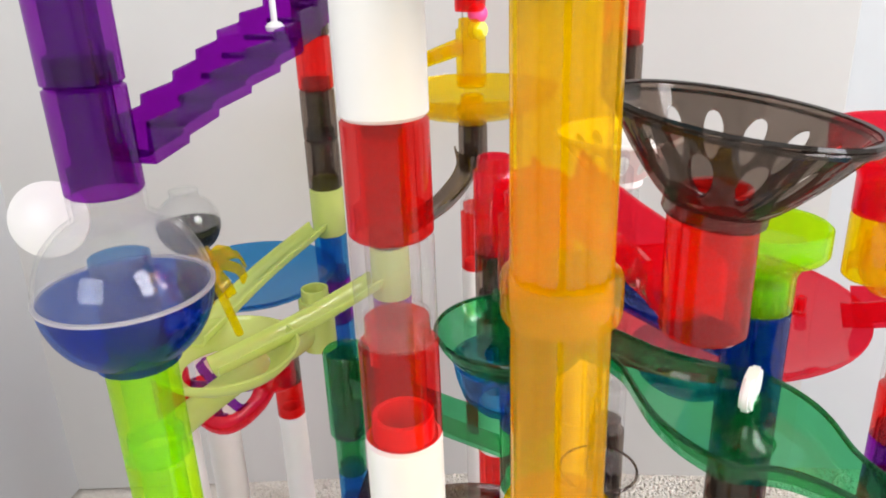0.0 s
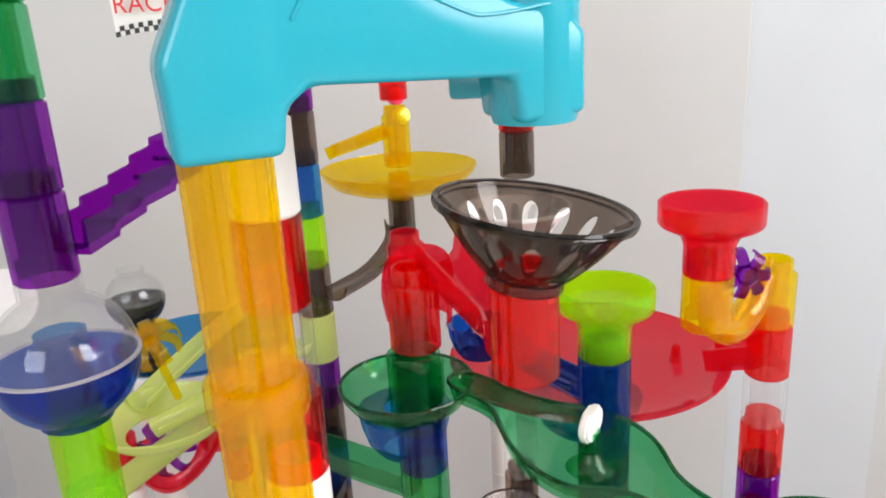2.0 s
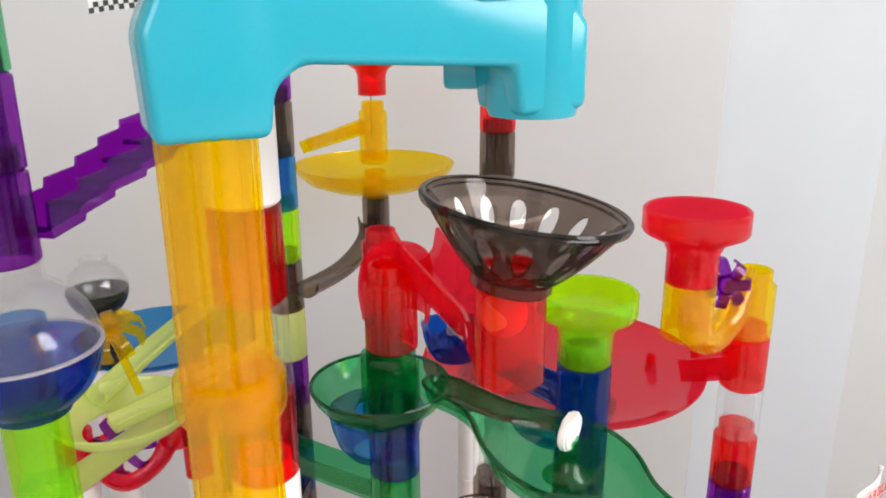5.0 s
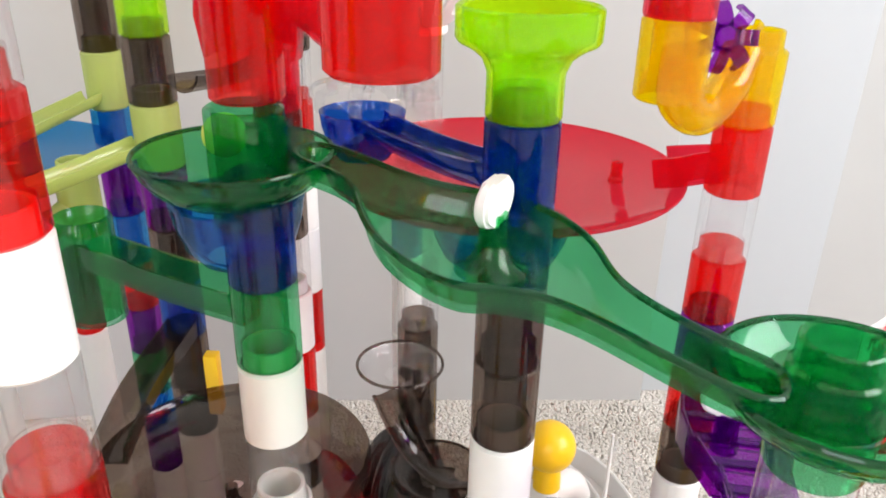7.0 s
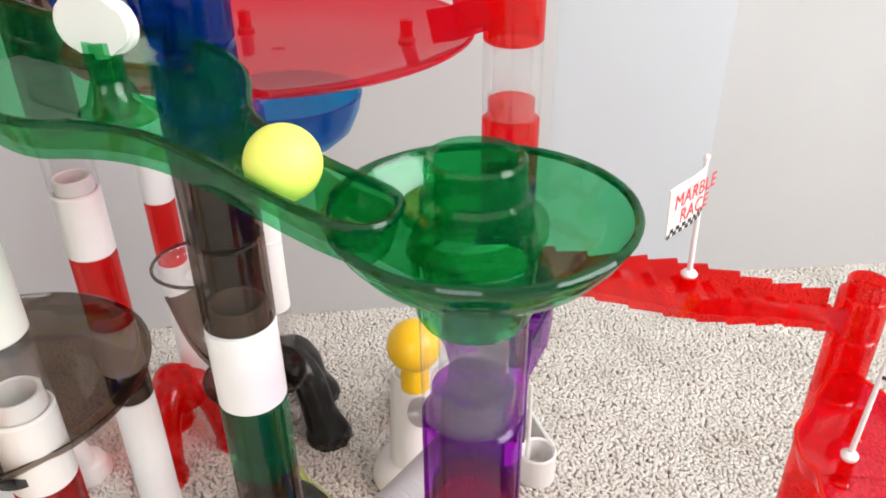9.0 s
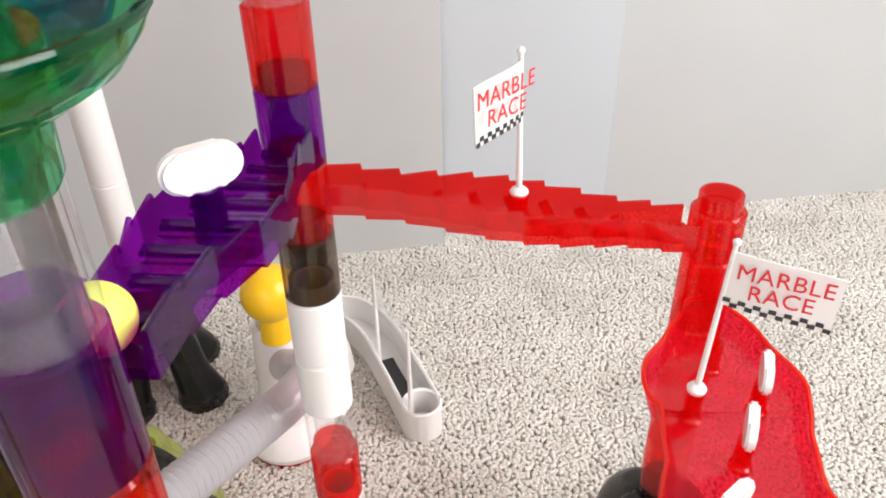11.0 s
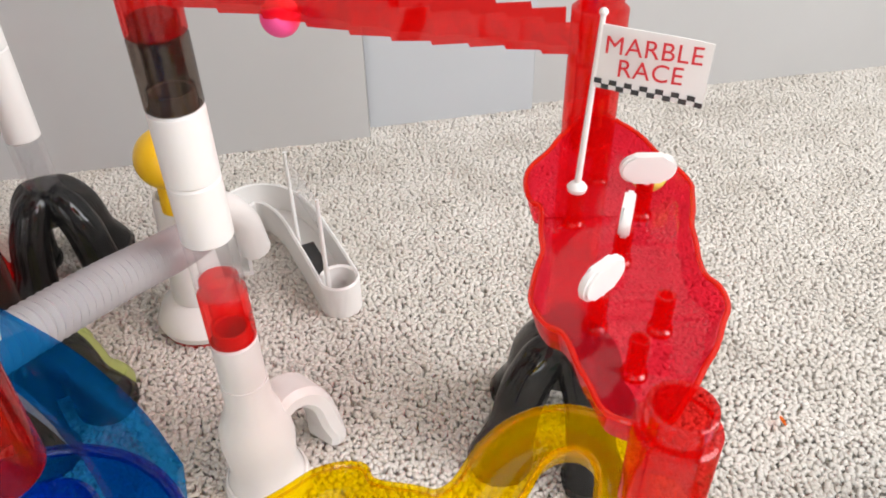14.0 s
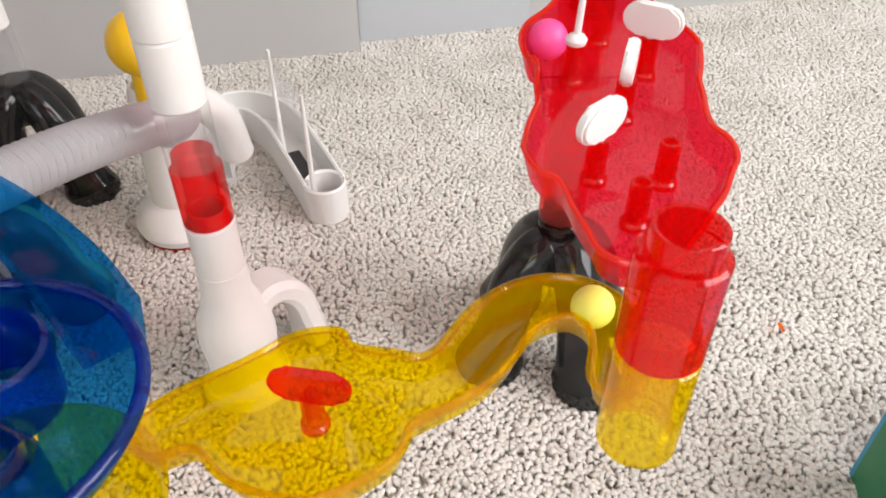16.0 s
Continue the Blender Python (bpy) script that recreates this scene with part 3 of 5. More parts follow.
def arch_base(x, y, z_top, spread, mat, label, legs=4, phase=0.4, r=0.016, thick=0.013):
    """A hollow foot for a tower: a collar and arched legs with bulging toes."""
    t = thing("tower_base", label, "tower base", "tower bases", (x, y, 0))
    part("collar", lathe([(r - 0.0035, z_top - 0.03), (r + 0.004, z_top - 0.028), (r + 0.001, z_top - 0.012), (r - 0.0015, z_top), (r - 0.004, z_top), (r - 0.005, z_top - 0.03)]), mat, t)
    for i in range(legs):
        a = phase + 2 * math.pi * i / legs
        ca, sa = math.cos(a), math.sin(a)
        pts = smooth_path([(ca * 0.002, sa * 0.002, z_top - 0.012), (ca * spread * 0.34, sa * spread * 0.34, z_top - 0.014), (ca * spread * 0.66, sa * spread * 0.66, z_top * 0.62), (ca * spread * 0.82, sa * spread * 0.82, z_top * 0.3), (ca * spread, sa * spread, 0.006)], 5)
        k = len(pts)
        rad = [thick + 0.003 * (i / k) + 0.004 * max(0, (i / k - 0.7) / 0.3) for i in range(k)]
        part("leg", pipe(pts, rad, seg=20), mat, t)
        part("toe", lathe([(0, 0.0), (0.020, 0.0), (0.021, 0.006), (0.017, 0.014), (0, 0.018)], ca * spread, sa * spread, 24, closed=False), mat, t)
    return t


def trough(name, pts, half, mat, label, wall=0.010, n=6, category="marble chute", group="chutes"):
    """A rounded open chute along a bending line."""
    sec = []
    m = 10
    for k in range(m + 1):
        a = math.pi + math.pi * k / m
        sec.append((half * math.cos(a), wall * math.sin(a)))
    for k in range(m, -1, -1):
        a = math.pi + math.pi * k / m
        sec.append(((half - 0.0016) * math.cos(a), (wall - 0.0016) * math.sin(a) + 0.0002))
    return whole(name, sweep(smooth_path(pts, n), sec), mat, label, category, group)


# ---- the turquoise lift arm on its amber column ----
Y = (0.005, 0.115)
E_ = (0.0845, 0.161)
lift = thing("lift_arm", "turquoise lift arm on a tall ribbed amber column", "lift arm", "", (Y[0], Y[1], 0.03))
zb = -0.03


def fluted(z0, z1, r=0.0122, w=0.002, ribs=12, seg=72):
    bm = bmesh.new()
    rings = []
    for rr, z, f in ((r, z0, 1), (r, z1, 1), (r - w, z1, 0), (r - w, z0, 0)):
        ring = []
        for i in range(seg):
            a = 2 * math.pi * i / seg
            q = rr - (0.0010 * max(0.0, math.cos(a * ribs)) ** 6 if f else -0.0004 * max(0.0, math.cos(a * ribs)) ** 4)
            ring.append(bm.verts.new((q * math.cos(a), q * math.sin(a), z)))
        rings.append(ring)
    for a, b in zip(rings, rings[1:] + rings[:1]):
        for i in range(seg):
            bm.faces.new((a[i], a[(i + 1) % seg], b[(i + 1) % seg], b[i]))
    return bm


zs = [0.612, 0.536, 0.468, 0.408, 0.34, 0.272, 0.204, 0.136, 0.03]
for k, (zt_, zl) in enumerate(zip(zs, zs[1:])):
    col = part("column_tube", fluted(zl + zb, zt_ + zb), YELLOW, lift, "ribbed amber tube")
    part("column_ring", lathe([(0.0124, zl + zb - 0.0060), (0.0142, zl + zb - 0.0055), (0.0146, zl + zb - 0.004), (0.0146, zl + zb + 0.004), (0.0142, zl + zb + 0.0055), (0.0124, zl + zb + 0.0060)]), YELLOW, lift, "amber joint ring")
ax = Vector((E_[0] - Y[0], E_[1] - Y[1], 0))
LEN = ax.length
ax.normalize()
sd = Vector((ax.y, -ax.x, 0))
prof = [(-0.0132, 0.6035), (-0.0140, 0.628), (-0.0030, 0.651), (0.008, 0.659), (0.022, 0.660), (0.050, 0.651), (0.078, 0.638), (LEN + 0.006, 0.633), (LEN + 0.0105, 0.629), (LEN + 0.0105, 0.6055), (LEN - 0.0115, 0.6040), (LEN - 0.0130, 0.6175), (0.0215, 0.6200), (0.0150, 0.6150), (0.0134, 0.6035)]
bm = bmesh.new()
TH = 0.0128
fr = [bm.verts.new(ax * u + sd * TH + Vector((0, 0, z + zb))) for u, z in prof]
bk = [bm.verts.new(ax * u - sd * TH + Vector((0, 0, z + zb))) for u, z in prof]
bm.faces.new(fr)
bm.faces.new(bk[::-1])
for i in range(len(prof)):
    j = (i + 1) % len(prof)
    bm.faces.new((fr[i], fr[j], bk[j], bk[i]))
bmesh.ops.recalc_face_normals(bm, faces=bm.faces)
bmesh.ops.bevel(bm, geom=bm.edges[:], offset=0.0026, segments=3, affect="EDGES", clamp_overlap=False, profile=0.5)
part("arm_housing", bm, TEAL, lift, "glossy turquoise moulded housing")
# raised moulding line on the face of the housing
ridge = [(0.018, 0.636), (0.026, 0.6485), (0.034, 0.6495), (0.062, 0.6365), (0.072, 0.6345), (LEN - 0.002, 0.6365)]
part("moulding_ridge", pipe(smooth_path([ax * u + sd * 0.0128 + Vector((0, 0, z + zb)) for u, z in ridge], 5), 0.0006, seg=8), TEAL, lift)
bx, by = LEN * ax.x, LEN * ax.y
part("outlet_spout", lathe([(0.0125, 0.603 + zb), (0.0135, 0.606 + zb), (0.0135, 0.6390 + zb), (0.0122, 0.6400 + zb), (0.0120, 0.6470 + zb), (0.0114, 0.6476 + zb), (0.0100, 0.6470 + zb), (0.0100, 0.603 + zb)], bx, by, 40), TEAL, lift, "turquoise spout with an open top")
part("rear_socket", box(LEN * ax.x - 0.026, LEN * ax.y + 0.004, 0.6095 + zb, LEN * ax.x - 0.006, LEN * ax.y + 0.028, 0.6185 + zb, bevel=0.002), TEAL, lift)

# ---- left tower: globe, purple stepped ramp, flag ----
globe = thing("globe_piece", "clear and dark blue globe between tower tubes", "globe", "", (L[0], L[1], 0.479))
RG = 0.0293
cz = 0.4946 - 0.467
up = [(RG * math.cos(a), cz + RG * math.sin(a)) for a in (radians(q) for q in range(0, 68, 6))]
prof = up + [(0.0125, cz + 0.0275), (0.0125, 0.062), (0.0110, 0.062), (0.0110, cz + 0.0265)] + [((RG - 0.0016) * math.cos(a), cz + (RG - 0.0016) * math.sin(a)) for a in (radians(q) for q in range(66, -1, -6))]
part("clear_dome", lathe(prof, 0, 0, 56), CLEAR, globe, "clear plastic upper half")
dn_ = [(RG * math.cos(a), cz + RG * math.sin(a)) for a in (radians(-q) for q in range(1, 66, 6))]
prof = dn_ + [(0.0140, 0.003), (0.0145, 0.0), (0.0120, 0.0)] + [((RG - 0.002) * math.cos(a), cz + (RG - 0.002) * math.sin(a)) for a in (radians(-q) for q in range(62, 0, -6))]
part("blue_bowl", lathe(prof, 0, 0, 56), BLUE, globe, "dark blue lower half")
part("seam_ring", lathe([(RG - 0.001, cz - 0.0004), (RG + 0.0006, cz - 0.0003), (RG + 0.0006, cz + 0.0006), (RG - 0.001, cz + 0.0007)], 0, 0, 64), MILKY, globe, "pale seam")
part("inner_tube", lathe([(0.009, cz - 0.02), (0.0102, cz - 0.02), (0.0102, cz + 0.012), (0.009, cz + 0.012)]), SKY, globe, "blue inner tube")
stair_rail("stepped_ramp", (K[0] - 0.004, K[1] - 0.012, 0.600), (L[0] + 0.004, L[1] + 0.012, 0.549), 10, 0.0075, 0.006, PURPLE, "translucent purple stepped marble ramp")
flag((-0.087, 0.312, 0.580), (-0.087, 0.312, 0.668), (-1, -0.12, 0), 0.035, 0.031, 0.08, "white paper race flag on the purple ramp")

# ---- centre: green dishes and ramp ----
gd = thing("green_dish", "green see-through dish with a slotted collar", "marble dish", "green dishes", (G[0] - 0.006, G[1] - 0.001, 0.4375))
part("dish", bowl(0, 0, 0.0335, 0.0215, 0.013), GREEN, gd)
part("collar", lathe([(0.0122, -0.004), (0.0134, -0.004), (0.0134, 0.036), (0.0122, 0.037), (0.0108, 0.036), (0.0108, -0.004)], 0.004, 0.002), GREEN, gd)
gate = lathe([(0.0142, 0.012), (0.0150, 0.012), (0.0150, 0.033), (0.0142, 0.033)], 0.004, 0.002, 24)
bmesh.ops.delete(gate, geom=[v for v in gate.verts if v.co.x < 0.006 or v.co.y > 0.004], context="VERTS")
part("gate", gate, GREEN, gd)
part("dish_lip", rim_line(disc_outline(0, 0, 0.0333), lambda x, y: 0.0215, 0.0009), THICK_GREEN, gd, "darker thick lip")
A0, B0 = Vector((0.022, 0.268)), Vector((0.192, 0.186))
AX = (B0 - A0).normalized()
ramp = thing("green_ramp", "green see-through ramp with a round paddle pan", "marble ramp", "")
GST = [(0.038, 0.271, 0.0095), (0.056, 0.265, 0.0090), (0.070, 0.255, 0.0100), (0.081, 0.244, 0.0190), (0.093, 0.234, 0.0285), (0.107, 0.226, 0.0315), (0.119, 0.219, 0.0275), (0.129, 0.209, 0.0150), (0.139, 0.199, 0.0100), (0.152, 0.188, 0.0092), (0.166, 0.178, 0.0092), (0.178, 0.172, 0.0088)]


def ramp_level(x, y):
    l = (Vector((x, y)) - A0).dot(AX)
    return 0.4500 - 0.150 * (l - 0.03)


part("ramp_tray", tray(ccw(ribbon(GST, 5)), 0.0, 0.0085, 0.0018, 0.0035, ramp_level, strip=True), GREEN, ramp)
part("ramp_lip", rim_line(ribbon(GST, 5), lambda x, y: ramp_level(x, y) + 0.0088, 0.0011), THICK_GREEN, ramp, "darker thick lip")
PADXY = (0.107, 0.225)
part("paddle_post", post_peg(*PADXY, 0.4405, 0.017, GREEN, 0.0042), GREEN, ramp)
part("post_flare", lathe([(0.011, 0.4395), (0.0065, 0.4425), (0.0044, 0.448), (0.003, 0.448), (0.005, 0.4415), (0.010, 0.4385)], *PADXY, 28), GREEN, ramp)
nd = thing("green_dish", "green see-through dish with a screw-like collar", "marble dish", "green dishes", (N[0], N[1], 0.4070))
part("dish", bowl(0.001, -0.004, 0.0315, 0.0270, 0.011, 0.0115), GREEN, nd)
part("dish_lip", rim_line(disc_outline(0.001, -0.004, 0.0313), lambda x, y: 0.0270, 0.0010), THICK_GREEN, nd, "darker thick lip")
part("neck", lathe([(0.0120, -0.002), (0.0131, 0.0), (0.0136, 0.010), (0.0145, 0.0165), (0.0120, 0.0165), (0.0105, 0.0)]), GREEN, nd)
part("collar", lathe([(0.0122, 0.014), (0.0138, 0.015), (0.0130, 0.021), (0.0120, 0.0240), (0.0117, 0.0280), (0.0106, 0.0290), (0.0106, 0.0360), (0.0099, 0.0368), (0.0086, 0.0360), (0.0086, 0.014)]), GREEN, nd)
spiral = []
for k in range(40):
    a = radians(200 + k * 11)
    spiral.append((0.0134 * math.cos(a), 0.0134 * math.sin(a), 0.018 + k * 0.00022))
part("spiral_lip", sweep(spiral, [(-0.0022, -0.001), (0.0022, -0.001), (0.0022, 0.001), (-0.0022, 0.001)]), GREEN, nd)
# low wall that steers the marble into the dish
part("entry_wall", sweep(smooth_path([(-0.034, 0.012, 0.024), (-0.028, 0.004, 0.0235), (-0.020, -0.003, 0.023), (-0.012, -0.0105, 0.0225)], 5), [(-0.0007, -0.008), (0.0007, -0.008), (0.0007, 0.006), (-0.0007, 0.006)]), GREEN, nd)
PAD = spinner(PADXY[0], PADXY[1], 0.4415, 0.0132, WHITE, GREEN, "white paddle turning on a green post", 0.0215, 0.0128)

arm = thing("green_chute", "dark green chute arm with a tall catch end", "marble chute", "chutes")
sec = [(-0.0085, 0.007), (-0.0075, -0.005), (-0.004, -0.008), (0.004, -0.008), (0.0075, -0.005), (0.0085, 0.007), (0.007, 0.007), (0.006, -0.004), (0.003, -0.0062), (-0.003, -0.0062), (-0.006, -0.004), (-0.007, 0.007)]
part("chute", sweep(smooth_path([(G[0] - 0.008, G[1] + 0.004, 0.3975), (-0.02, 0.30, 0.392), (-0.068, 0.335, 0.386)], 6), sec), GREEN, arm)
part("catch_end", lathe([(0.010, 0.3445), (0.0135, 0.346), (0.0135, 0.3985), (0.0125, 0.4000), (0.0115, 0.3985), (0.0115, 0.3475), (0.0, 0.3465)], -0.080, 0.348, 28, closed=False), GREEN, arm)
whole("blue_half_dish", bowl(G[0] - 0.010, G[1] + 0.010, 0.024, 0.4385, 0.022), SKY, "blue see-through half dish on the tower", "marble dish")

# red curved slide from the funnel tube to the tower behind
slide = thing("curved_slide", "pink-red curved slide with a rounded hood end", "marble chute", "chutes")
ssec = [(-0.0115, 0.010), (-0.0110, -0.002), (-0.0070, -0.0085), (0.0, -0.0100), (0.0070, -0.0085), (0.0110, -0.002), (0.0115, 0.010), (0.0099, 0.010), (0.0094, -0.001), (0.0060, -0.0070), (0.0, -0.0084), (-0.0060, -0.0070), (-0.0094, -0.001), (-0.0099, 0.010)]
part("chute", sweep(smooth_path([(F[0] - 0.004, F[1] + 0.012, 0.512), (0.071, 0.222, 0.509), (0.058, 0.248, 0.511), (0.044, 0.270, 0.517), (0.036, 0.286, 0.522)], 8), ssec), PINK, slide)
hood = bmesh.new()
rows = []
for k in range(33):
    a = radians(-20 + 210 * k / 32)
    top = 0.507 + 0.017 * max(0.0, math.sin(math.pi * k / 32)) ** 0.5
    rows.append([hood.verts.new((G[0] + 0.002 + r * math.cos(a), G[1] + 0.004 + r * math.sin(a), z)) for r, z in ((0.0160, 0.490), (0.0178, top - 0.004), (0.0170, top), (0.0156, top - 0.004), (0.0146, 0.490))])
for p, q in zip(rows, rows[1:]):
    for k in range(5):
        hood.faces.new((p[k], p[(k + 1) % 5], q[(k + 1) % 5], q[k]))
hood.faces.new(rows[0])
hood.faces.new(rows[-1][::-1])
part("hood", hood, PINK, slide, "rounded pink-red end wall")
tower("pink red, smoky, white and red rear tower", 0.0, 0.412, [0.488, 0.462, 0.436, 0.40, 0.365, 0.33, 0.292, 0.245, 0.212, 0.19, 0.03], [PI_, PI_, SM, SM, CL, WH, RD, WH, SM, WH])
tower("pink red cup neck behind the lime cup", 0.064, 0.375, [0.50, 0.465], [(CLEAR, "clear")])

# funnels and cups
fun = slotted_funnel(F[0], F[1], 0.5685, 0.541, 0.0340, SMOKE, "smoky grey slotted funnel leaning on a red tube")
fun.rotation_euler = (0, radians(9), 0)
slotted_funnel(Q[0], Q[1], 0.505, 0.475, 0.036, WHITE, "white slotted funnel on a clear tower")
cup(H[0], H[1], 0.5100, 0.4750, 0.0228, LIME, "bright lime green catch cup on a blue tube")
I_ = (0.170, 0.297)
ci = cup(I_[0], I_[1], 0.5405, 0.503, 0.0252, PINK, "pink-red catch cup on an amber tube")
tower("amber tube below the pink cup", *I_, [0.503, 0.4745], [YE])
ut = thing("u_chute", "amber U-shaped chute with a purple wheel in it", "marble chute", "chutes")
part("bend", pipe(smooth_path([(I_[0] + 0.006, I_[1] + 0.008, 0.490), (0.178, 0.310, 0.472), (0.190, 0.322, 0.463), (0.204, 0.338, 0.470), (0.211, 0.347, 0.4835)], 6), 0.0085, seg=20, inner=0.0016), YELLOW, ut)
part("side_plate", sweep(smooth_path([(0.176, 0.302, 0.500), (0.180, 0.306, 0.478), (0.192, 0.318, 0.466), (0.207, 0.334, 0.474), (0.214, 0.342, 0.496)], 6), [(-0.001, -0.003), (0.001, -0.003), (0.001, 0.003), (-0.001, 0.003)]), YELLOW, ut)
wheel(0.196, 0.326, 0.492, 0.013, 7, PURPLE, "purple toothed wheel in the amber chute", radians(80))

# big red plate and what hangs round it
PC = (0.118, 0.392)
plate = thing("red_plate", "large round pink-red plate joined to the tower", "marble plate", "", (PC[0], PC[1], 0.4080))
part("plate", bowl(0, 0, 0.089, 0.0085, 0.009, 0.003), PINK, plate)
part("plate_arm", sweep(smooth_path([(0.074, -0.016, 0.016), (0.088, -0.024, 0.020), (0.100, -0.035, 0.026)], 4), [(-0.013, -0.008), (0.013, -0.008), (0.013, 0.006), (0.0115, 0.006), (0.0105, -0.006), (-0.0105, -0.006), (-0.0115, 0.006), (-0.013, 0.006)]), PINK, plate)
part("peg", post_peg(0.058, 0.006, 0.0, 0.010, PINK, 0.003), PINK, plate)
part("peg", post_peg(-0.02, 0.03, 0.0, 0.010, PINK, 0.003), PINK, plate)
whole("blue_under_dish", bowl(PC[0], PC[1], 0.036, 0.386, 0.022, 0.0125), SKY, "blue see-through dish below the red plate", "marble dish")
trough("blue_chute", [(H[0] - 0.008, H[1] + 0.006, 0.459), (0.092, 0.298, 0.454), (0.070, 0.335, 0.450), (0.054, 0.362, 0.449)], 0.0095, BLUE, "dark blue see-through chute", 0.011)
whole("blue_cup", bowl(0.050, 0.372, 0.020, 0.447, 0.020), BLUE, "dark blue cup under a clear wheel", "marble dish")
wheel(0.050, 0.372, 0.458, 0.024, 8, CLEAR, "clear plastic wheel with curled blades")

# smoky tray low behind the white tower
smoke = thing("smoky_tray", "large round smoky tray with pegs", "marble tray", "", (-0.008, 0.310, 0.276))
part("tray_disc", bowl(0, 0, 0.066, 0.014, 0.013, 0.004), SMOKE, smoke)
part("peg", post_peg(0.003, -0.014, 0.002, 0.010, SMOKE, 0.003), SMOKE, smoke)
part("peg", post_peg(-0.028, -0.040, 0.002, 0.010, SMOKE, 0.003), SMOKE, smoke)
part("drain_ring", lathe([(0.010, 0.002), (0.0125, 0.002), (0.0125, 0.006), (0.010, 0.006)], 0.028, -0.042, 28), BLACK, smoke, "dark drain ring")
part("feed_arm", sweep(smooth_path([(-0.060, 0.0, 0.014), (-0.062, 0.045, 0.020), (-0.056, 0.098, 0.028)], 5), [(-0.009, 0.006), (-0.008, -0.005), (0.008, -0.005), (0.009, 0.006), (0.0075, 0.006), (0.0065, -0.0035), (-0.0065, -0.0035), (-0.0075, 0.006)]), SMOKE, smoke)
part("yellow_post", box(-0.040, 0.080, -0.02, -0.032, 0.088, 0.02, bevel=0.001), GOLD, smoke, "yellow strip")

# smoky spiral pans round the clear tower
for (sx, sy, sz, sr) in ((0.066, 0.385, 0.300, 0.024), (0.088, 0.372, 0.236, 0.027)):
    s = thing("spiral_pan", "clear smoky spiral pan with a peg", "marble pan", "spiral pans")
    part("pan", bowl(sx, sy, sr, sz, 0.006, 0.009), (CLEAR if sr < 0.025 else SMOKE), s)
    part("pan_lip", pipe([(sx + sr * math.cos(a), sy + sr * math.sin(a), sz) for a in (radians(k * 12) for k in range(31))], 0.0009, seg=8), SMOKE, s)
    part("peg", post_peg(sx + 0.01, sy - 0.008, sz - 0.010, 0.010, SMOKE, 0.003), SMOKE, s)
trough("spiral_chute", [(0.060, 0.368, 0.294), (0.074, 0.352, 0.275), (0.090, 0.350, 0.255), (0.104, 0.362, 0.242)], 0.009, SMOKE, "smoky see-through linking chute", 0.008)

# ---- behind: yellow dish tower ----
YD = (-0.036, 0.620)
yd = thing("yellow_dish", "round amber dish on a tower with a side ramp", "marble dish", "", (YD[0], YD[1], 0.4715))
part("dish", bowl(0, 0, 0.072, 0.0275, 0.019), OLIVE, yd)
part("feed_tube", tube_mesh(0.028, 0.075, 0.0125), YELLOW, yd)
part("side_ramp", sweep(smooth_path([(-0.006, -0.010, 0.062), (-0.030, -0.014, 0.054), (-0.060, -0.012, 0.044)], 5), [(-0.010, 0.006), (-0.009, -0.005), (0.009, -0.005), (0.010, 0.006), (0.008, 0.006), (0.007, -0.003), (-0.007, -0.003), (-0.008, 0.006)]), YELLOW, yd)
cup(YD[0], YD[1], 0.600, 0.560, 0.024, RED, "red catch cup on an amber tube")
tower("amber, smoky, clear and red tower under the yellow dish", *YD, [0.485, 0.468, 0.428, 0.390, 0.335, 0.28, 0.22, 0.16, 0.03], [YE, SM, CL, RD, WH, WH, RD, WH])
trough("smoky_curl", [(YD[0] - 0.006, YD[1] - 0.012, 0.452), (-0.036, 0.57, 0.444), (-0.046, 0.52, 0.436), (-0.058, 0.44, 0.446)], 0.009, SMOKE, "smoky curled chute between two towers", 0.010)
whole("white_shelf_dish", bowl(0.112, 0.475, 0.024, 0.655, 0.010, 0.004), WHITE, "white dish high behind the turquoise arm", "marble dish")
wp = thing("bracket_post", "white post with a bracket on the red tube", "post", "", (0.075, 0.475, 0.6275))
part("post", tube_mesh(0.0, 0.10, 0.011), WHITE, wp)
part("bracket", sweep(smooth_path([(0, -0.004, 0.012), (-0.022, -0.012, 0.004), (-0.040, -0.008, 0.010)], 4), [(-0.006, -0.002), (0.006, -0.002), (0.006, 0.002), (-0.006, 0.002)]), WHITE, wp)

# ---- left rear group: pale lime chutes, wheels, globe ----
trough("pale_chute", [(K[0] - 0.008, K[1] - 0.006, 0.417), (-0.108, 0.372, 0.409), (-0.150, 0.325, 0.401)], 0.0085, PALE, "pale lime straight chute", 0.009)
trough("pale_chute", [(J[0] - 0.006, J[1] - 0.010, 0.420), (-0.158, 0.430, 0.413), (-0.172, 0.350, 0.404)], 0.0085, PALE, "pale lime straight chute", 0.009)
pc = thing("pale_bend", "pale lime curved chute with an upright tube end", "marble chute", "chutes")
part("bend", pipe(smooth_path([(-0.172, 0.300, 0.368), (-0.170, 0.345, 0.360), (-0.158, 0.390, 0.358), (-0.138, 0.418, 0.362), (-0.127, 0.430, 0.370)], 6), 0.0085, seg=18), PALE, pc)
part("tube_end", tube_mesh(0.352, 0.390, 0.0118, -0.125, 0.433), PALE, pc)
whole("pale_ring_dish", bowl(-0.147, 0.335, 0.042, 0.404, 0.012, 0.027), PALE, "pale lime ring dish under a yellow wheel", "marble dish")
aw = wheel(-0.140, 0.320, 0.460, 0.017, 9, YELLOW, "amber yellow toothed wheel", radians(25))
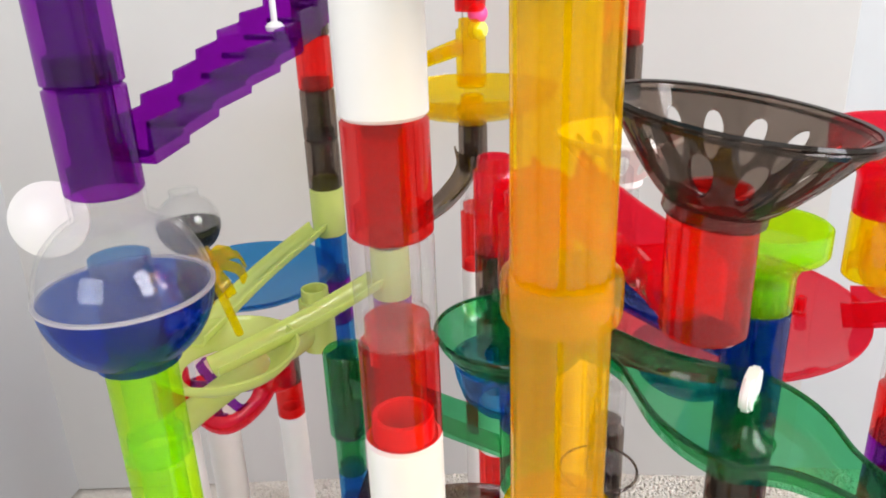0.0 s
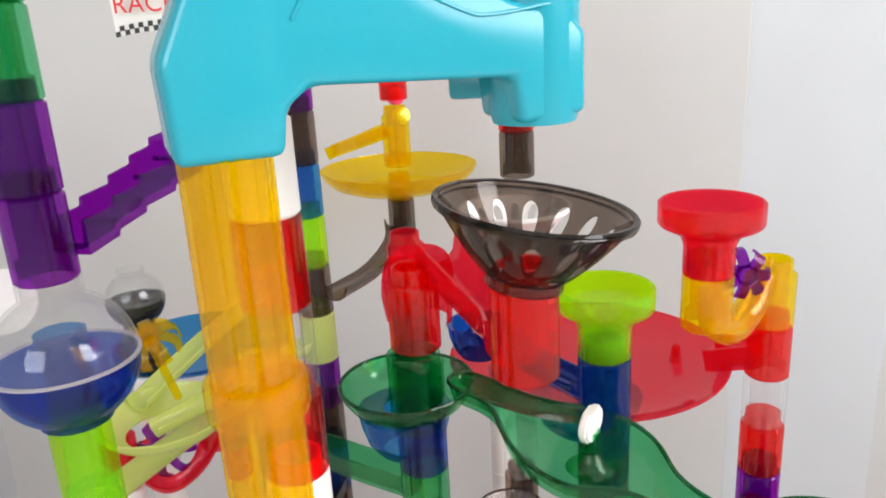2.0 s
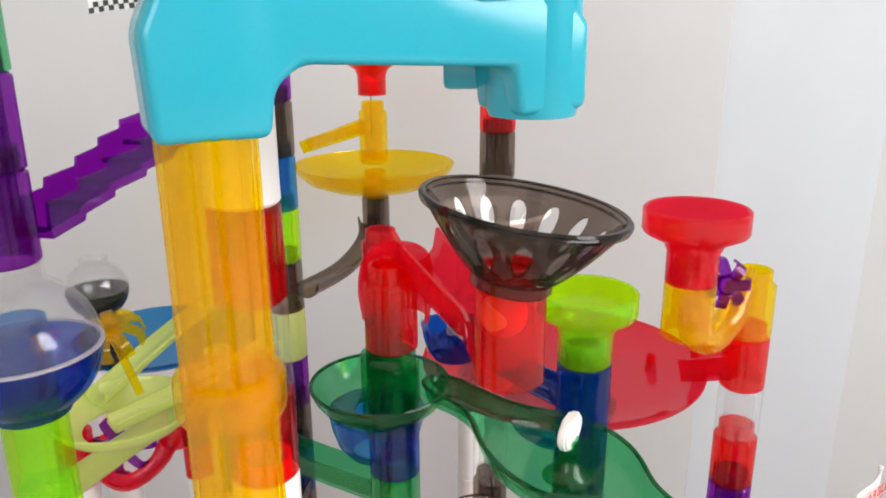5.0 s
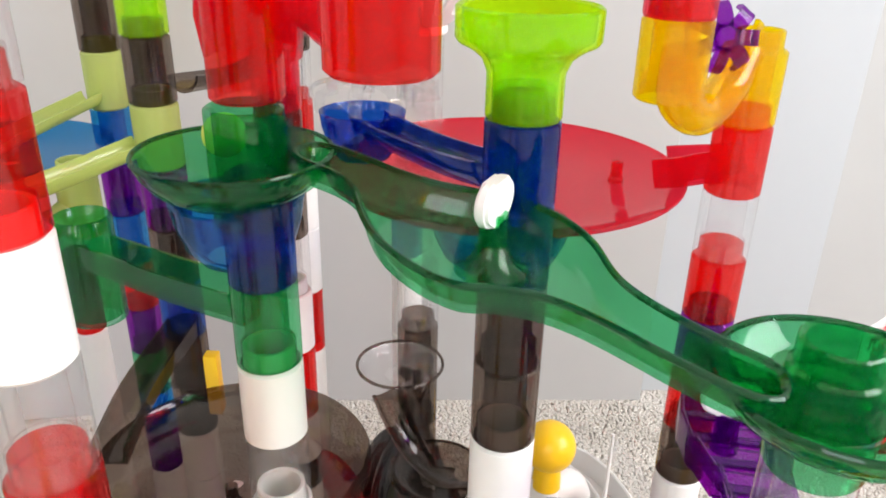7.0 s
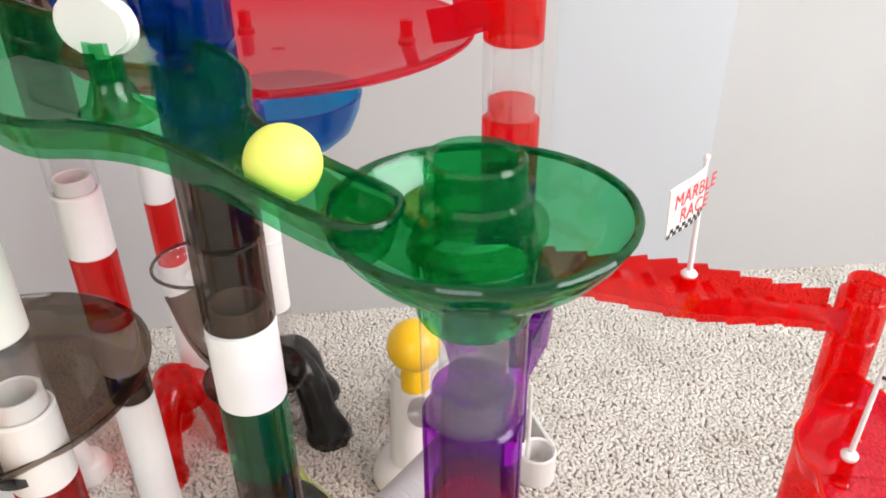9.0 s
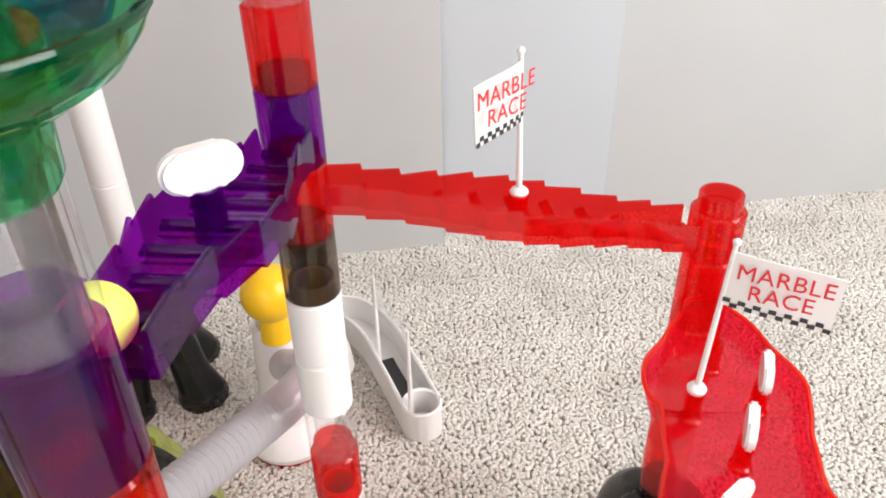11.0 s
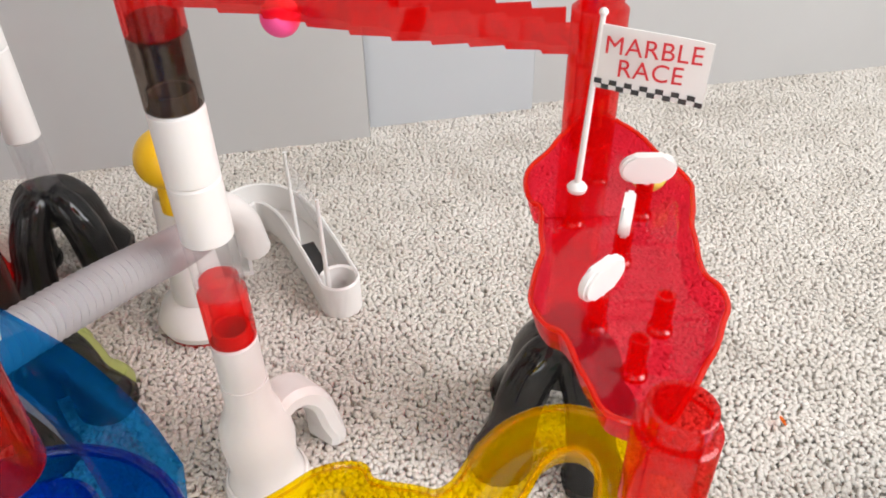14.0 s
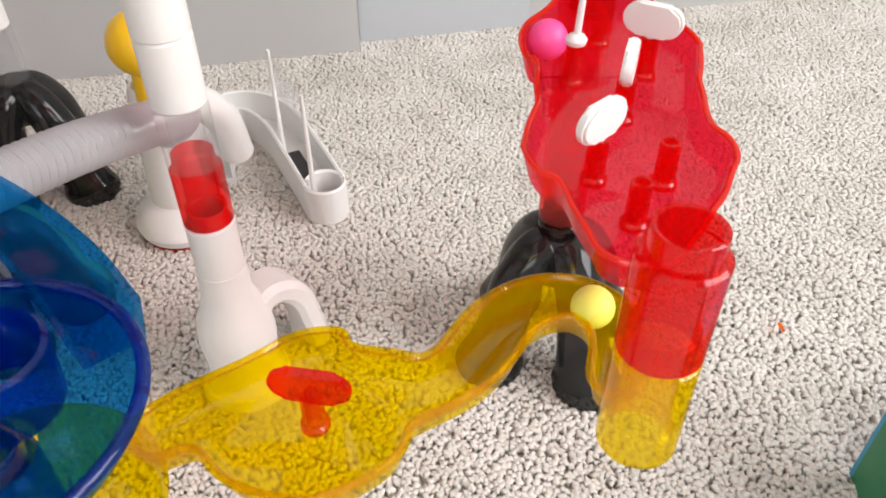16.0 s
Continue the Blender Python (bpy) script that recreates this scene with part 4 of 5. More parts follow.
part("axle_pin", pipe([(0, 0, -0.055), (0, 0, 0.0)], 0.0025, seg=12), YELLOW, aw)
whole("light_blue_plate", bowl(-0.185, 0.470, 0.062, 0.392, 0.010, 0.006), SKY, "light blue round plate behind the pale chutes", "marble plate")
wb = part("side_disc", lathe([(0, -0.004), (0.013, -0.004), (0.0155, -0.001), (0.0155, 0.002), (0.012, 0.005), (0, 0.006)], 0, 0, 36, closed=False), WHITE, globe, "white round side disc")
wb.location = (-0.058, 0.047, 0.035)
wb.rotation_euler = (radians(75), 0, radians(20))
dg = thing("globe_piece", "dark smoky globe with a clear top", "globe", "", (-0.212, 0.440, 0.440))
part("dark_bowl", lathe([(0.0215 * math.cos(radians(q)), 0.0215 * math.sin(radians(q))) for q in range(-88, 1, 8)] + [(0.0195, 0.0), (0.012, -0.015)], 0, 0, 36), BLACK, dg)
part("clear_dome", lathe([(0.0215 * math.cos(radians(q)), 0.0215 * math.sin(radians(q))) for q in range(0, 65, 8)] + [(0.010, 0.024), (0.009, 0.024)] + [(0.020 * math.cos(radians(q)), 0.020 * math.sin(radians(q))) for q in range(60, -1, -8)], 0, 0, 36), CLEAR, dg)
wheel(-0.182, 0.389, 0.345, 0.021, 8, PURPLE, "purple toothed wheel above a red chute", radians(70))
trough("red_arc_chute", [(-0.205, 0.395, 0.345), (-0.195, 0.388, 0.326), (-0.178, 0.384, 0.320), (-0.160, 0.392, 0.332), (-0.150, 0.405, 0.352)], 0.009, PINK, "pink-red curved chute below a purple wheel", 0.008)
tower("pink red tube end beside the purple wheel", -0.150, 0.410, [0.372, 0.335], [PI_])
tower("dark, red and white far tube", -0.205, 0.560, [0.272, 0.242, 0.208, 0.03], [SM, RD, WH])
tower("red side tube with a wheel bracket", -0.218, 0.392, [0.352, 0.310, 0.03], [PI_, WH])
tower("dark and white tube under the dark globe", -0.212, 0.440, [0.419, 0.38, 0.03], [SM, WH])

# ---- lower right: purple and red stepped ramps, flag tray ----
stair_rail("stepped_ramp", (N[0] + 0.004, N[1] + 0.012, 0.358), (M[0] - 0.002, M[1] - 0.010, 0.330), 8, 0.0095, 0.009, PURPLE, "translucent purple stepped marble ramp with a paddle")
stair_rail("stepped_ramp", (M[0] + 0.010, M[1] + 0.001, 0.3065), (O[0] - 0.011, O[1] + 0.002, 0.270), 10, 0.0085, 0.007, RED, "translucent red stepped marble ramp with a flag")
PP = (0.2045, 0.270)
post2 = thing("ramp_post", "purple peg post on the stepped ramp", "peg", "peg posts")
part("post", post_peg(PP[0], PP[1], 0.343, 0.016, PURPLE, 0.0048), PURPLE, post2)
PAD2 = spinner(PP[0], PP[1], 0.344, 0.0145, WHITE, PURPLE, "white paddle turning above the purple ramp", 0.0245, 0.0132)
post3 = thing("ramp_post", "red peg post carrying a flag pole", "peg", "peg posts")
part("post", post_peg(0.3135, 0.3640, 0.285, 0.0125, RED, 0.0042), RED, post3)
flag((0.3135, 0.3640, 0.2975), (0.3115, 0.3625, 0.362), (-0.72, -0.69, 0), 0.029, 0.0255, 0.10, "white paper race flag on the red ramp")
otop = tower("red open tube end of the stepped ramp", *O, [0.286, 0.262], [RD])

tr = thing("scalloped_tray", "red see-through scalloped tray with pegs and paddles", "marble tray", "")
TST = [(0.4065, 0.368, 0.0095), (0.4065, 0.358, 0.0105), (0.4062, 0.3465, 0.0195), (0.4038, 0.334, 0.0238), (0.401, 0.3215, 0.0335), (0.398, 0.308, 0.0358), (0.3975, 0.2985, 0.0328), (0.395, 0.2895, 0.0296), (0.392, 0.278, 0.0306), (0.3895, 0.2665, 0.0293), (0.3865, 0.256, 0.0328), (0.3855, 0.246, 0.0360), (0.384, 0.237, 0.0336), (0.383, 0.229, 0.0284), (0.380, 0.2205, 0.0228), (0.377, 0.2115, 0.0195), (0.3735, 0.202, 0.0135), (0.369, 0.191, 0.0105)]


def tray_level(x, y):
    return 0.2045 + 0.09 * (y - 0.20)


part("tray_floor", tray(ccw(ribbon(TST, 5)), 0.0, 0.011, 0.0016, 0.004, tray_level, strip=True), PINK, tr)
part("tray_lip", rim_line(ribbon(TST, 5), lambda x, y: tray_level(x, y) + 0.0115, 0.0011), THICK_RED, tr, "bright red rounded lip")
PEGS = [(0.382, 0.303), (0.401, 0.330), (0.412, 0.304), (0.394, 0.277), (0.374, 0.245), (0.397, 0.240), (0.381, 0.222)]
for px, py in PEGS:
    part("peg_post", post_peg(px, py, tray_level(px, py), 0.0165, RED, 0.0036), RED, tr)
SP = []
for k, ang in ((2, 66), (3, 64), (4, 35)):
    px, py = PEGS[k]
    s = spinner(px, py, tray_level(px, py) + 0.001, 0.0160, WHITE, RED, "white paddle turning on a red peg", 0.0235, 0.0125)
    s.rotation_euler = (0, 0, radians(ang))
    SP.append((s, px, py))
fb = tray_level(*PEGS[0]) + 0.0175
flag((PEGS[0][0], PEGS[0][1], fb), (PEGS[0][0] + 0.004, PEGS[0][1] + 0.002, fb + 0.073), (0.86, -0.50, 0), 0.040, 0.024, -0.05, "white paper race flag on the red tray")
P = (0.373, 0.175)
tower("open red tube on an amber tube", *P, [0.236, 0.200], [RD])
tower("amber tube under a red one", *P, [0.200, 0.158], [YE])

yp = thing("yellow_pan", "yellow see-through winding pan with a red paddle", "marble pan", "")
YST = [(0.367, 0.187, 0.0085), (0.377, 0.203, 0.0095), (0.381, 0.219, 0.0095), (0.375, 0.234, 0.0100), (0.360, 0.2395, 0.0113), (0.344, 0.233, 0.0120), (0.335, 0.2235, 0.0128), (0.3255, 0.2125, 0.0122), (0.311, 0.206, 0.0118), (0.299, 0.2065, 0.0185), (0.2875, 0.2030, 0.0300), (0.273, 0.2045, 0.0355), (0.2545, 0.2055, 0.0300), (0.2365, 0.2095, 0.0152), (0.223, 0.2055, 0.0108), (0.211, 0.198, 0.0098)]


def pan_level(x, y):
    return 0.146 + 0.06 * (x - 0.29)


part("pan_floor", tray(ccw(ribbon(YST, 5)), 0.0, 0.010, 0.0016, 0.0032, pan_level, strip=True), OLIVE, yp)
part("pan_lip", rim_line(ribbon(YST, 5), lambda x, y: pan_level(x, y) + 0.0105, 0.0016), YELLOW, yp, "amber rounded lip")
part("pan_post", post_peg(0.272, 0.205, 0.1455, 0.014, ORANGE, 0.0040), ORANGE, yp, "orange paddle post")
PADY = spinner(0.272, 0.205, 0.1465, 0.0125, RED, ORANGE, "red paddle turning in the yellow pan", 0.0285, 0.0125)
PADY.rotation_euler = (0, 0, radians(-18))

bd = thing("blue_spiral_dish", "blue see-through spiral dish above an amber one", "marble dish", "", (0.193, 0.168, 0.198))
part("dish", bowl(0, 0, 0.0440, 0.0165, 0.018, 0.0135), SKY, bd)
part("spiral_arm", sweep(smooth_path([(0.030, 0.026, 0.012), (0.014, 0.050, 0.013), (-0.010, 0.076, 0.015), (-0.040, 0.100, 0.018)], 6), [(-0.011, 0.006), (-0.009, -0.009), (0.009, -0.009), (0.011, 0.006), (0.009, 0.006), (0.007, -0.007), (-0.007, -0.007), (-0.009, 0.006)]), SKY, bd)
part("dark_lip", pipe([(0.044 * math.cos(a), 0.044 * math.sin(a), 0.017) for a in (radians(q) for q in range(0, 361, 8))], 0.0019, seg=10), BLUE, bd, "dark blue rounded lip")
part("inner_wall", lathe([(0.0135, 0.0), (0.0150, 0.0), (0.0165, 0.020), (0.0150, 0.021)], 0.003, 0.015, 36), BLUE, bd)
part("amber_core", lathe([(0.014, -0.052), (0.030, -0.048), (0.038, -0.034), (0.0395, -0.030), (0.037, -0.031), (0.028, -0.045), (0.014, -0.049)]), YELLOW, bd, "amber lower dish")
part("support_tube", tube_mesh(-0.198, -0.006, 0.0125), BLUE, bd)

# ---- on the carpet ----
bell = thing("tower_base", "white bell-shaped tower base with one arched leg", "tower base", "tower bases", (M[0], M[1], 0))
part("bell_body", lathe([(0.0132, 0.092), (0.0136, 0.074), (0.0165, 0.066), (0.0205, 0.056), (0.0218, 0.042), (0.0205, 0.027), (0.0200, 0.018), (0.0232, 0.009), (0.0255, 0.003), (0.0250, 0.0), (0.0215, 0.0), (0.0180, 0.018), (0.0195, 0.042), (0.0185, 0.054), (0.0112, 0.074), (0.0112, 0.092)], 0, 0, 56), WHITE, bell)
part("foot_ring", lathe([(0.0235, 0.0095), (0.0250, 0.0085), (0.0262, 0.0030), (0.0262, 0.0), (0.0240, 0.0)], 0, 0, 56), WHITE, bell)
lsec = [(-0.0125, -0.004), (-0.0095, -0.0075), (0.0095, -0.0075), (0.0125, -0.004), (0.0125, 0.003), (0.0085, 0.0065), (-0.0085, 0.0065), (-0.0125, 0.003)]
part("leg", sweep(smooth_path([(0.008, 0.007, 0.056), (0.017, 0.014, 0.061), (0.026, 0.021, 0.056), (0.033, 0.027, 0.041), (0.037, 0.030, 0.020), (0.038, 0.031, 0.002)], 6), lsec), WHITE, bell, "wide arched leg")
arch_base(O[0], O[1], 0.092, 0.042, BLACK, "dark smoky arched tower base on the carpet", 4, radians(20))
arch_base(0.054, 0.588, 0.090, 0.042, BLACK, "dark smoky arched tower base on the carpet", 4, radians(60))
arch_base(0.072, 0.462, 0.055, 0.034, PALE, "pale lime arched tower base on the carpet", 3, radians(-20))
arch_base(-0.032, 0.560, 0.085, 0.042, RED, "red see-through arched tower base on the carpet", 3, radians(10))
arch_base(Q[0], Q[1], 0.085, 0.036, BLACK, "dark smoky arched tower base on the carpet", 4, radians(10))
for tx, ty, mt, lb in ((W[0], W[1], WHITE, "white"), (L[0], L[1], WHITE, "white"), (K[0], K[1], BLACK, "dark smoky"), (J[0], J[1], WHITE, "white"), (Y[0], Y[1], WHITE, "white")):
    arch_base(tx, ty, 0.055, 0.03, mt, lb + " arched tower base on the carpet", 3, radians(50))
tower("light blue, white and clear tube on a dark base", 0.054, 0.588, [0.310, 0.273, 0.200, 0.131, 0.086], [SK, WH, WH, CL])

bulb = thing("bulb_stand", "white stand with a yellow ball on top", "ball stand", "", (0.168, 0.514, 0))
part("foot", lathe([(0, 0.004), (0.033, 0.004), (0.035, 0.010), (0.030, 0.022), (0.018, 0.030), (0, 0.034)], 0, 0, 40, closed=False), WHITE, bulb)
part("red_ring", lathe([(0.026, -0.002), (0.032, -0.002), (0.032, 0.0045), (0.026, 0.0045)], 0, 0, 40), RED, bulb, "red ring under the foot")
part("body", lathe([(0.016, 0.025), (0.020, 0.030), (0.0175, 0.070), (0.0155, 0.112), (0.0140, 0.118), (0.012, 0.118), (0.012, 0.025)]), WHITE, bulb)
part("shoulder", pipe(smooth_path([(0.0, 0.0, 0.085), (0.022, 0.012, 0.095), (0.036, 0.030, 0.070), (0.040, 0.042, 0.034)], 5), 0.0125, seg=18), WHITE, bulb)
kb = bmesh.new()
bmesh.ops.create_uvsphere(kb, u_segments=40, v_segments=24, radius=0.0205, matrix=Matrix.Translation((0.004, -0.010, 0.1505)))
part("yellow_ball", kb, GOLD, bulb, "glossy yellow ball")
part("ball_neck", lathe([(0.010, 0.112), (0.0115, 0.112), (0.0105, 0.132), (0.008, 0.138), (0.006, 0.132)], 0.004, -0.010, 28), GOLD, bulb, "yellow neck")

hose_path = smooth_path([(0.125, 0.262, 0.196), (0.150, 0.305, 0.186), (0.174, 0.345, 0.176), (0.194, 0.388, 0.160), (0.200, 0.430, 0.140), (0.188, 0.470, 0.112), (0.176, 0.492, 0.095)], 22)
whole("corrugated_hose", pipe(hose_path, [0.0108 + 0.0009 * math.cos(math.pi * i) for i in range(len(hose_path))], seg=28, inner=0.0012), MILKY, "milky white corrugated hose", "hose")

fin = thing("finish_track", "white curved finish track lying on the carpet", "finish track", "")
fsec = [(-0.016, 0.0), (0.016, 0.0), (0.016, 0.029), (0.0145, 0.030), (0.013, 0.029), (0.013, 0.004), (-0.013, 0.004), (-0.013, 0.029), (-0.0145, 0.030), (-0.016, 0.029)]
fpath = smooth_path([(0.186, 0.560, 0.001), (0.180, 0.600, 0.001), (0.192, 0.638, 0.001), (0.216, 0.640, 0.001), (0.238, 0.612, 0.001), (0.255, 0.566, 0.001), (0.2725, 0.512, 0.001)], 6)
part("channel", sweep(fpath, fsec), WHITE, fin)
part("end_cap", lathe([(0, 0.001), (0.016, 0.001), (0.016, 0.029), (0.0148, 0.0305), (0.013, 0.029), (0.012, 0.006), (0, 0.006)], 0.2725, 0.512, 32, closed=False), WHITE, fin)
part("inner_strip", sweep([(0.246, 0.590, 0.0065), (0.254, 0.566, 0.0065), (0.268, 0.526, 0.0065)], [(-0.006, 0), (0.006, 0), (0.006, 0.001), (-0.006, 0.001)]), INK, fin, "dark strip in the channel")
for qx, qy in ((0.240, 0.584), (0.264, 0.512)):
    part("gate_post", pipe([(qx, qy, 0.012), (qx, qy, 0.102)], [0.0022, 0.0014], seg=12), WHITE, fin)
part("gate_panel", sweep([(0.240, 0.584, 0.086), (0.264, 0.512, 0.088)], [(-0.0006, -0.014), (0.0006, -0.014), (0.0006, 0.014), (-0.0006, 0.014)]), CLEAR, fin, "clear gate panel")

card = thing("open_box", "open card box, green outside and blue inside", "box", "", (0.52, 0.14, 0))
cmtx = Matrix.Rotation(radians(-12), 4, "Z")
for nm, dims, mt in (("side", (0.0, -0.12, 0.0, 0.003, 0.10, 0.075), BOXGREEN), ("side", (0.0, 0.10, 0.0, 0.22, 0.103, 0.075), BOXBLUE), ("bottom", (0.003, -0.12, 0.0, 0.22, 0.10, 0.003), BOXBLUE), ("side", (0.22, -0.12, 0.0, 0.223, 0.103, 0.075), BOXGREEN), ("lining", (0.0032, -0.12, 0.003, 0.0052, 0.0995, 0.072), BOXBLUE)):
    ob = part(nm, box(*dims), mt, card)
    ob.matrix_local = cmtx
speck = bmesh.new()
bmesh.ops.create_icosphere(speck, subdivisions=1, radius=0.004, matrix=Matrix.Translation((0.553, 0.343, 0.006)) @ Matrix.Diagonal((0.35, 1.2, 0.3, 1)))
whole("crumb", speck, ORANGE, "small orange crumb on the carpet", "crumb")

# ---- marbles ----
def marble(mat, label):
    bm = bmesh.new()
    bmesh.ops.create_uvsphere(bm, u_segments=40, v_segments=24, radius=0.0082)
    ob = whole("marble", bm, mat, label, "marble", "rolling marbles")
    return ob


YBALL = marble(BALLYEL, "pale yellow matt marble rolling down the run")
PBALL = marble(BALLPINK, "bright pink marble rolling down the run")

# ---- carpet pile ----
rng = np.random.default_rng(7)


def pile(x0, x1, y0, y1, step, name):
    nx, ny = int((x1 - x0) / step), int((y1 - y0) / step)
    gx, gy = np.meshgrid(np.arange(nx), np.arange(ny))
    cx = (x0 + (gx + rng.uniform(0, 1, gx.shape)) * step).ravel()
    cy = (y0 + (gy + rng.uniform(0, 1, gy.shape)) * step).ravel()
    k = len(cx)
    h = rng.uniform(0.0052, 0.0063, k)
    a = rng.uniform(0, 2 * np.pi, k)
    r = rng.uniform(0.0024, 0.0038, k) * step / 0.0036
    lean = rng.uniform(0.0, 0.0032, k)
    la = rng.uniform(0, 2 * np.pi, k)
    verts = np.zeros((k, 7, 3))
    for j in range(3):
        an = a + j * 2 * np.pi / 3
        verts[:, j] = np.stack([cx + r * np.cos(an), cy + r * np.sin(an), np.full(k, -0.005)], 1)
        verts[:, 3 + j] = np.stack([cx + lean * np.cos(la) * 0.7 + r * 1.15 * np.cos(an + 0.5), cy + lean * np.sin(la) * 0.7 + r * 1.15 * np.sin(an + 0.5), -0.004 + h * 0.78], 1)
    verts[:, 6] = np.stack([cx + lean * np.cos(la), cy + lean * np.sin(la), -0.004 + h], 1)
    f = []
    for j in range(3):
        i2 = (j + 1) % 3
        f += [(j, i2, 3 + i2), (j, 3 + i2, 3 + j), (3 + j, 3 + i2, 6)]
    faces = (np.array(f)[None] + (np.arange(k) * 7)[:, None, None]).reshape(-1, 3)
    me = bpy.data.meshes.new(name)
    me.vertices.add(k * 7)
    me.vertices.foreach_set("co", verts.ravel())
    me.loops.add(len(faces) * 3)
    me.loops.foreach_set("vertex_index", faces.ravel().astype(np.int32))
    me.polygons.add(len(faces))
    me.polygons.foreach_set("loop_start", np.arange(0, len(faces) * 3, 3, dtype=np.int32))
    me.update(calc_edges=True)
    me.polygons.foreach_set("use_smooth", [True] * len(me.polygons))
    me.materials.append(TUFT)
    return tagged(new(name, me), "beige grey twisted carpet pile", "", "", "stuff")


pile(-0.35, 1.05, 0.10, 0.875, 0.0028, "carpet_pile")


# ---- what moves ----
def motions():
    walk(YBALL, [
        (0, pose(-0.0300, 0.6200, 0.5450)),
        (4.6, pose(-0.0300, 0.6200, 0.5450)),
        (5, pose(0.0780, 0.1840, 0.5300)),
        (5.2, pose(0.0780, 0.1860, 0.5220)),
        (5.4, pose(0.0616, 0.2258, 0.5090)),
        (5.5, pose(0.0481, 0.2521, 0.5133)),
        (5.6, pose(0.0109, 0.3605, 0.5201)),
        (5.7, pose(-0.0019, 0.4014, 0.5197)),
        (5.85, pose(0.0097, 0.3408, 0.4975)),
        (6, pose(0.0260, 0.2709, 0.4771)),
        (6.1, pose(0.0255, 0.2875, 0.4591)),
        (6.2, pose(0.0306, 0.2822, 0.4555)),
        (6.3, pose(0.0377, 0.2732, 0.4546)),
        (6.5, pose(0.0319, 0.2738, 0.4561)),
        (6.6, pose(0.0235, 0.2649, 0.4565)),
        (6.7, pose(0.0088, 0.2640, 0.4569)),
        (6.8, pose(-0.0037, 0.2712, 0.4573)),
        (6.9, pose(-0.0098, 0.2844, 0.4578)),
        (7, pose(0.0101, 0.2914, 0.4579)),
        (7.1, pose(0.0393, 0.2822, 0.4572)),
        (7.2, pose(0.0714, 0.2597, 0.4532)),
        (7.3, pose(0.0999, 0.2322, 0.4463)),
        (7.4, pose(0.0999, 0.2342, 0.4464)),
        (7.5, pose(0.0994, 0.2414, 0.4478)),
        (7.6, pose(0.1172, 0.2458, 0.4466)),
        (7.8, pose(0.1255, 0.2346, 0.4463)),
        (8, pose(0.1301, 0.2076, 0.4459)),
        (8.2, pose(0.1297, 0.2056, 0.4459)),
        (8.5, pose(0.1344, 0.2029, 0.4439)),
        (9, pose(0.1526, 0.1898, 0.4409)),
        (9.2, pose(0.1874, 0.1749, 0.4292)),
        (9.4, pose(0.2217, 0.1931, 0.4294)),
        (9.5, pose(0.1961, 0.2119, 0.4271)),
        (9.6, pose(0.1896, 0.2028, 0.4284)),
        (9.7, pose(0.1830, 0.1916, 0.4277)),
        (9.8, pose(0.1910, 0.1827, 0.4178)),
        (9.9, pose(0.1905, 0.1832, 0.3863)),
        (10.1, pose(0.1909, 0.1832, 0.3726)),
        (10.8, pose(0.1900, 0.1860, 0.3660)),
        (11.1, pose(0.1970, 0.2200, 0.3620)),
        (11.6, pose(0.2080, 0.3000, 0.3470)),
        (11.9, pose(0.2190, 0.3520, 0.3380)),
        (12, pose(0.2210, 0.3550, 0.3150)),
        (12.3, pose(0.3176, 0.3592, 0.2972)),
        (12.5, pose(0.3476, 0.3526, 0.2919)),
        (12.7, pose(0.3767, 0.3483, 0.2870)),
        (12.85, pose(0.3985, 0.3531, 0.2775)),
        (13, pose(0.4100, 0.3680, 0.2291)),
        (13.2, pose(0.4028, 0.3466, 0.2267)),
        (13.3, pose(0.4049, 0.3405, 0.2266)),
        (13.5, pose(0.4096, 0.3465, 0.2265)),
        (13.7, pose(0.4194, 0.3367, 0.2256)),
        (13.9, pose(0.4190, 0.3247, 0.2247)),
        (14.1, pose(0.4213, 0.3156, 0.2236)),
        (14.3, pose(0.4204, 0.3063, 0.2233)),
        (14.5, pose(0.4109, 0.2823, 0.2204)),
        (14.8, pose(0.4085, 0.2626, 0.2199)),
        (15, pose(0.4139, 0.2457, 0.2180)),
        (15.2, pose(0.3980, 0.2323, 0.2167)),
        (15.4, pose(0.3830, 0.2161, 0.2147)),
        (15.5, pose(0.3688, 0.1739, 0.2338)),
        (15.7, pose(0.3686, 0.1730, 0.1739)),
        (15.8, pose(0.3701, 0.1869, 0.1618)),
        (16, pose(0.3756, 0.2305, 0.1610)),
    ])
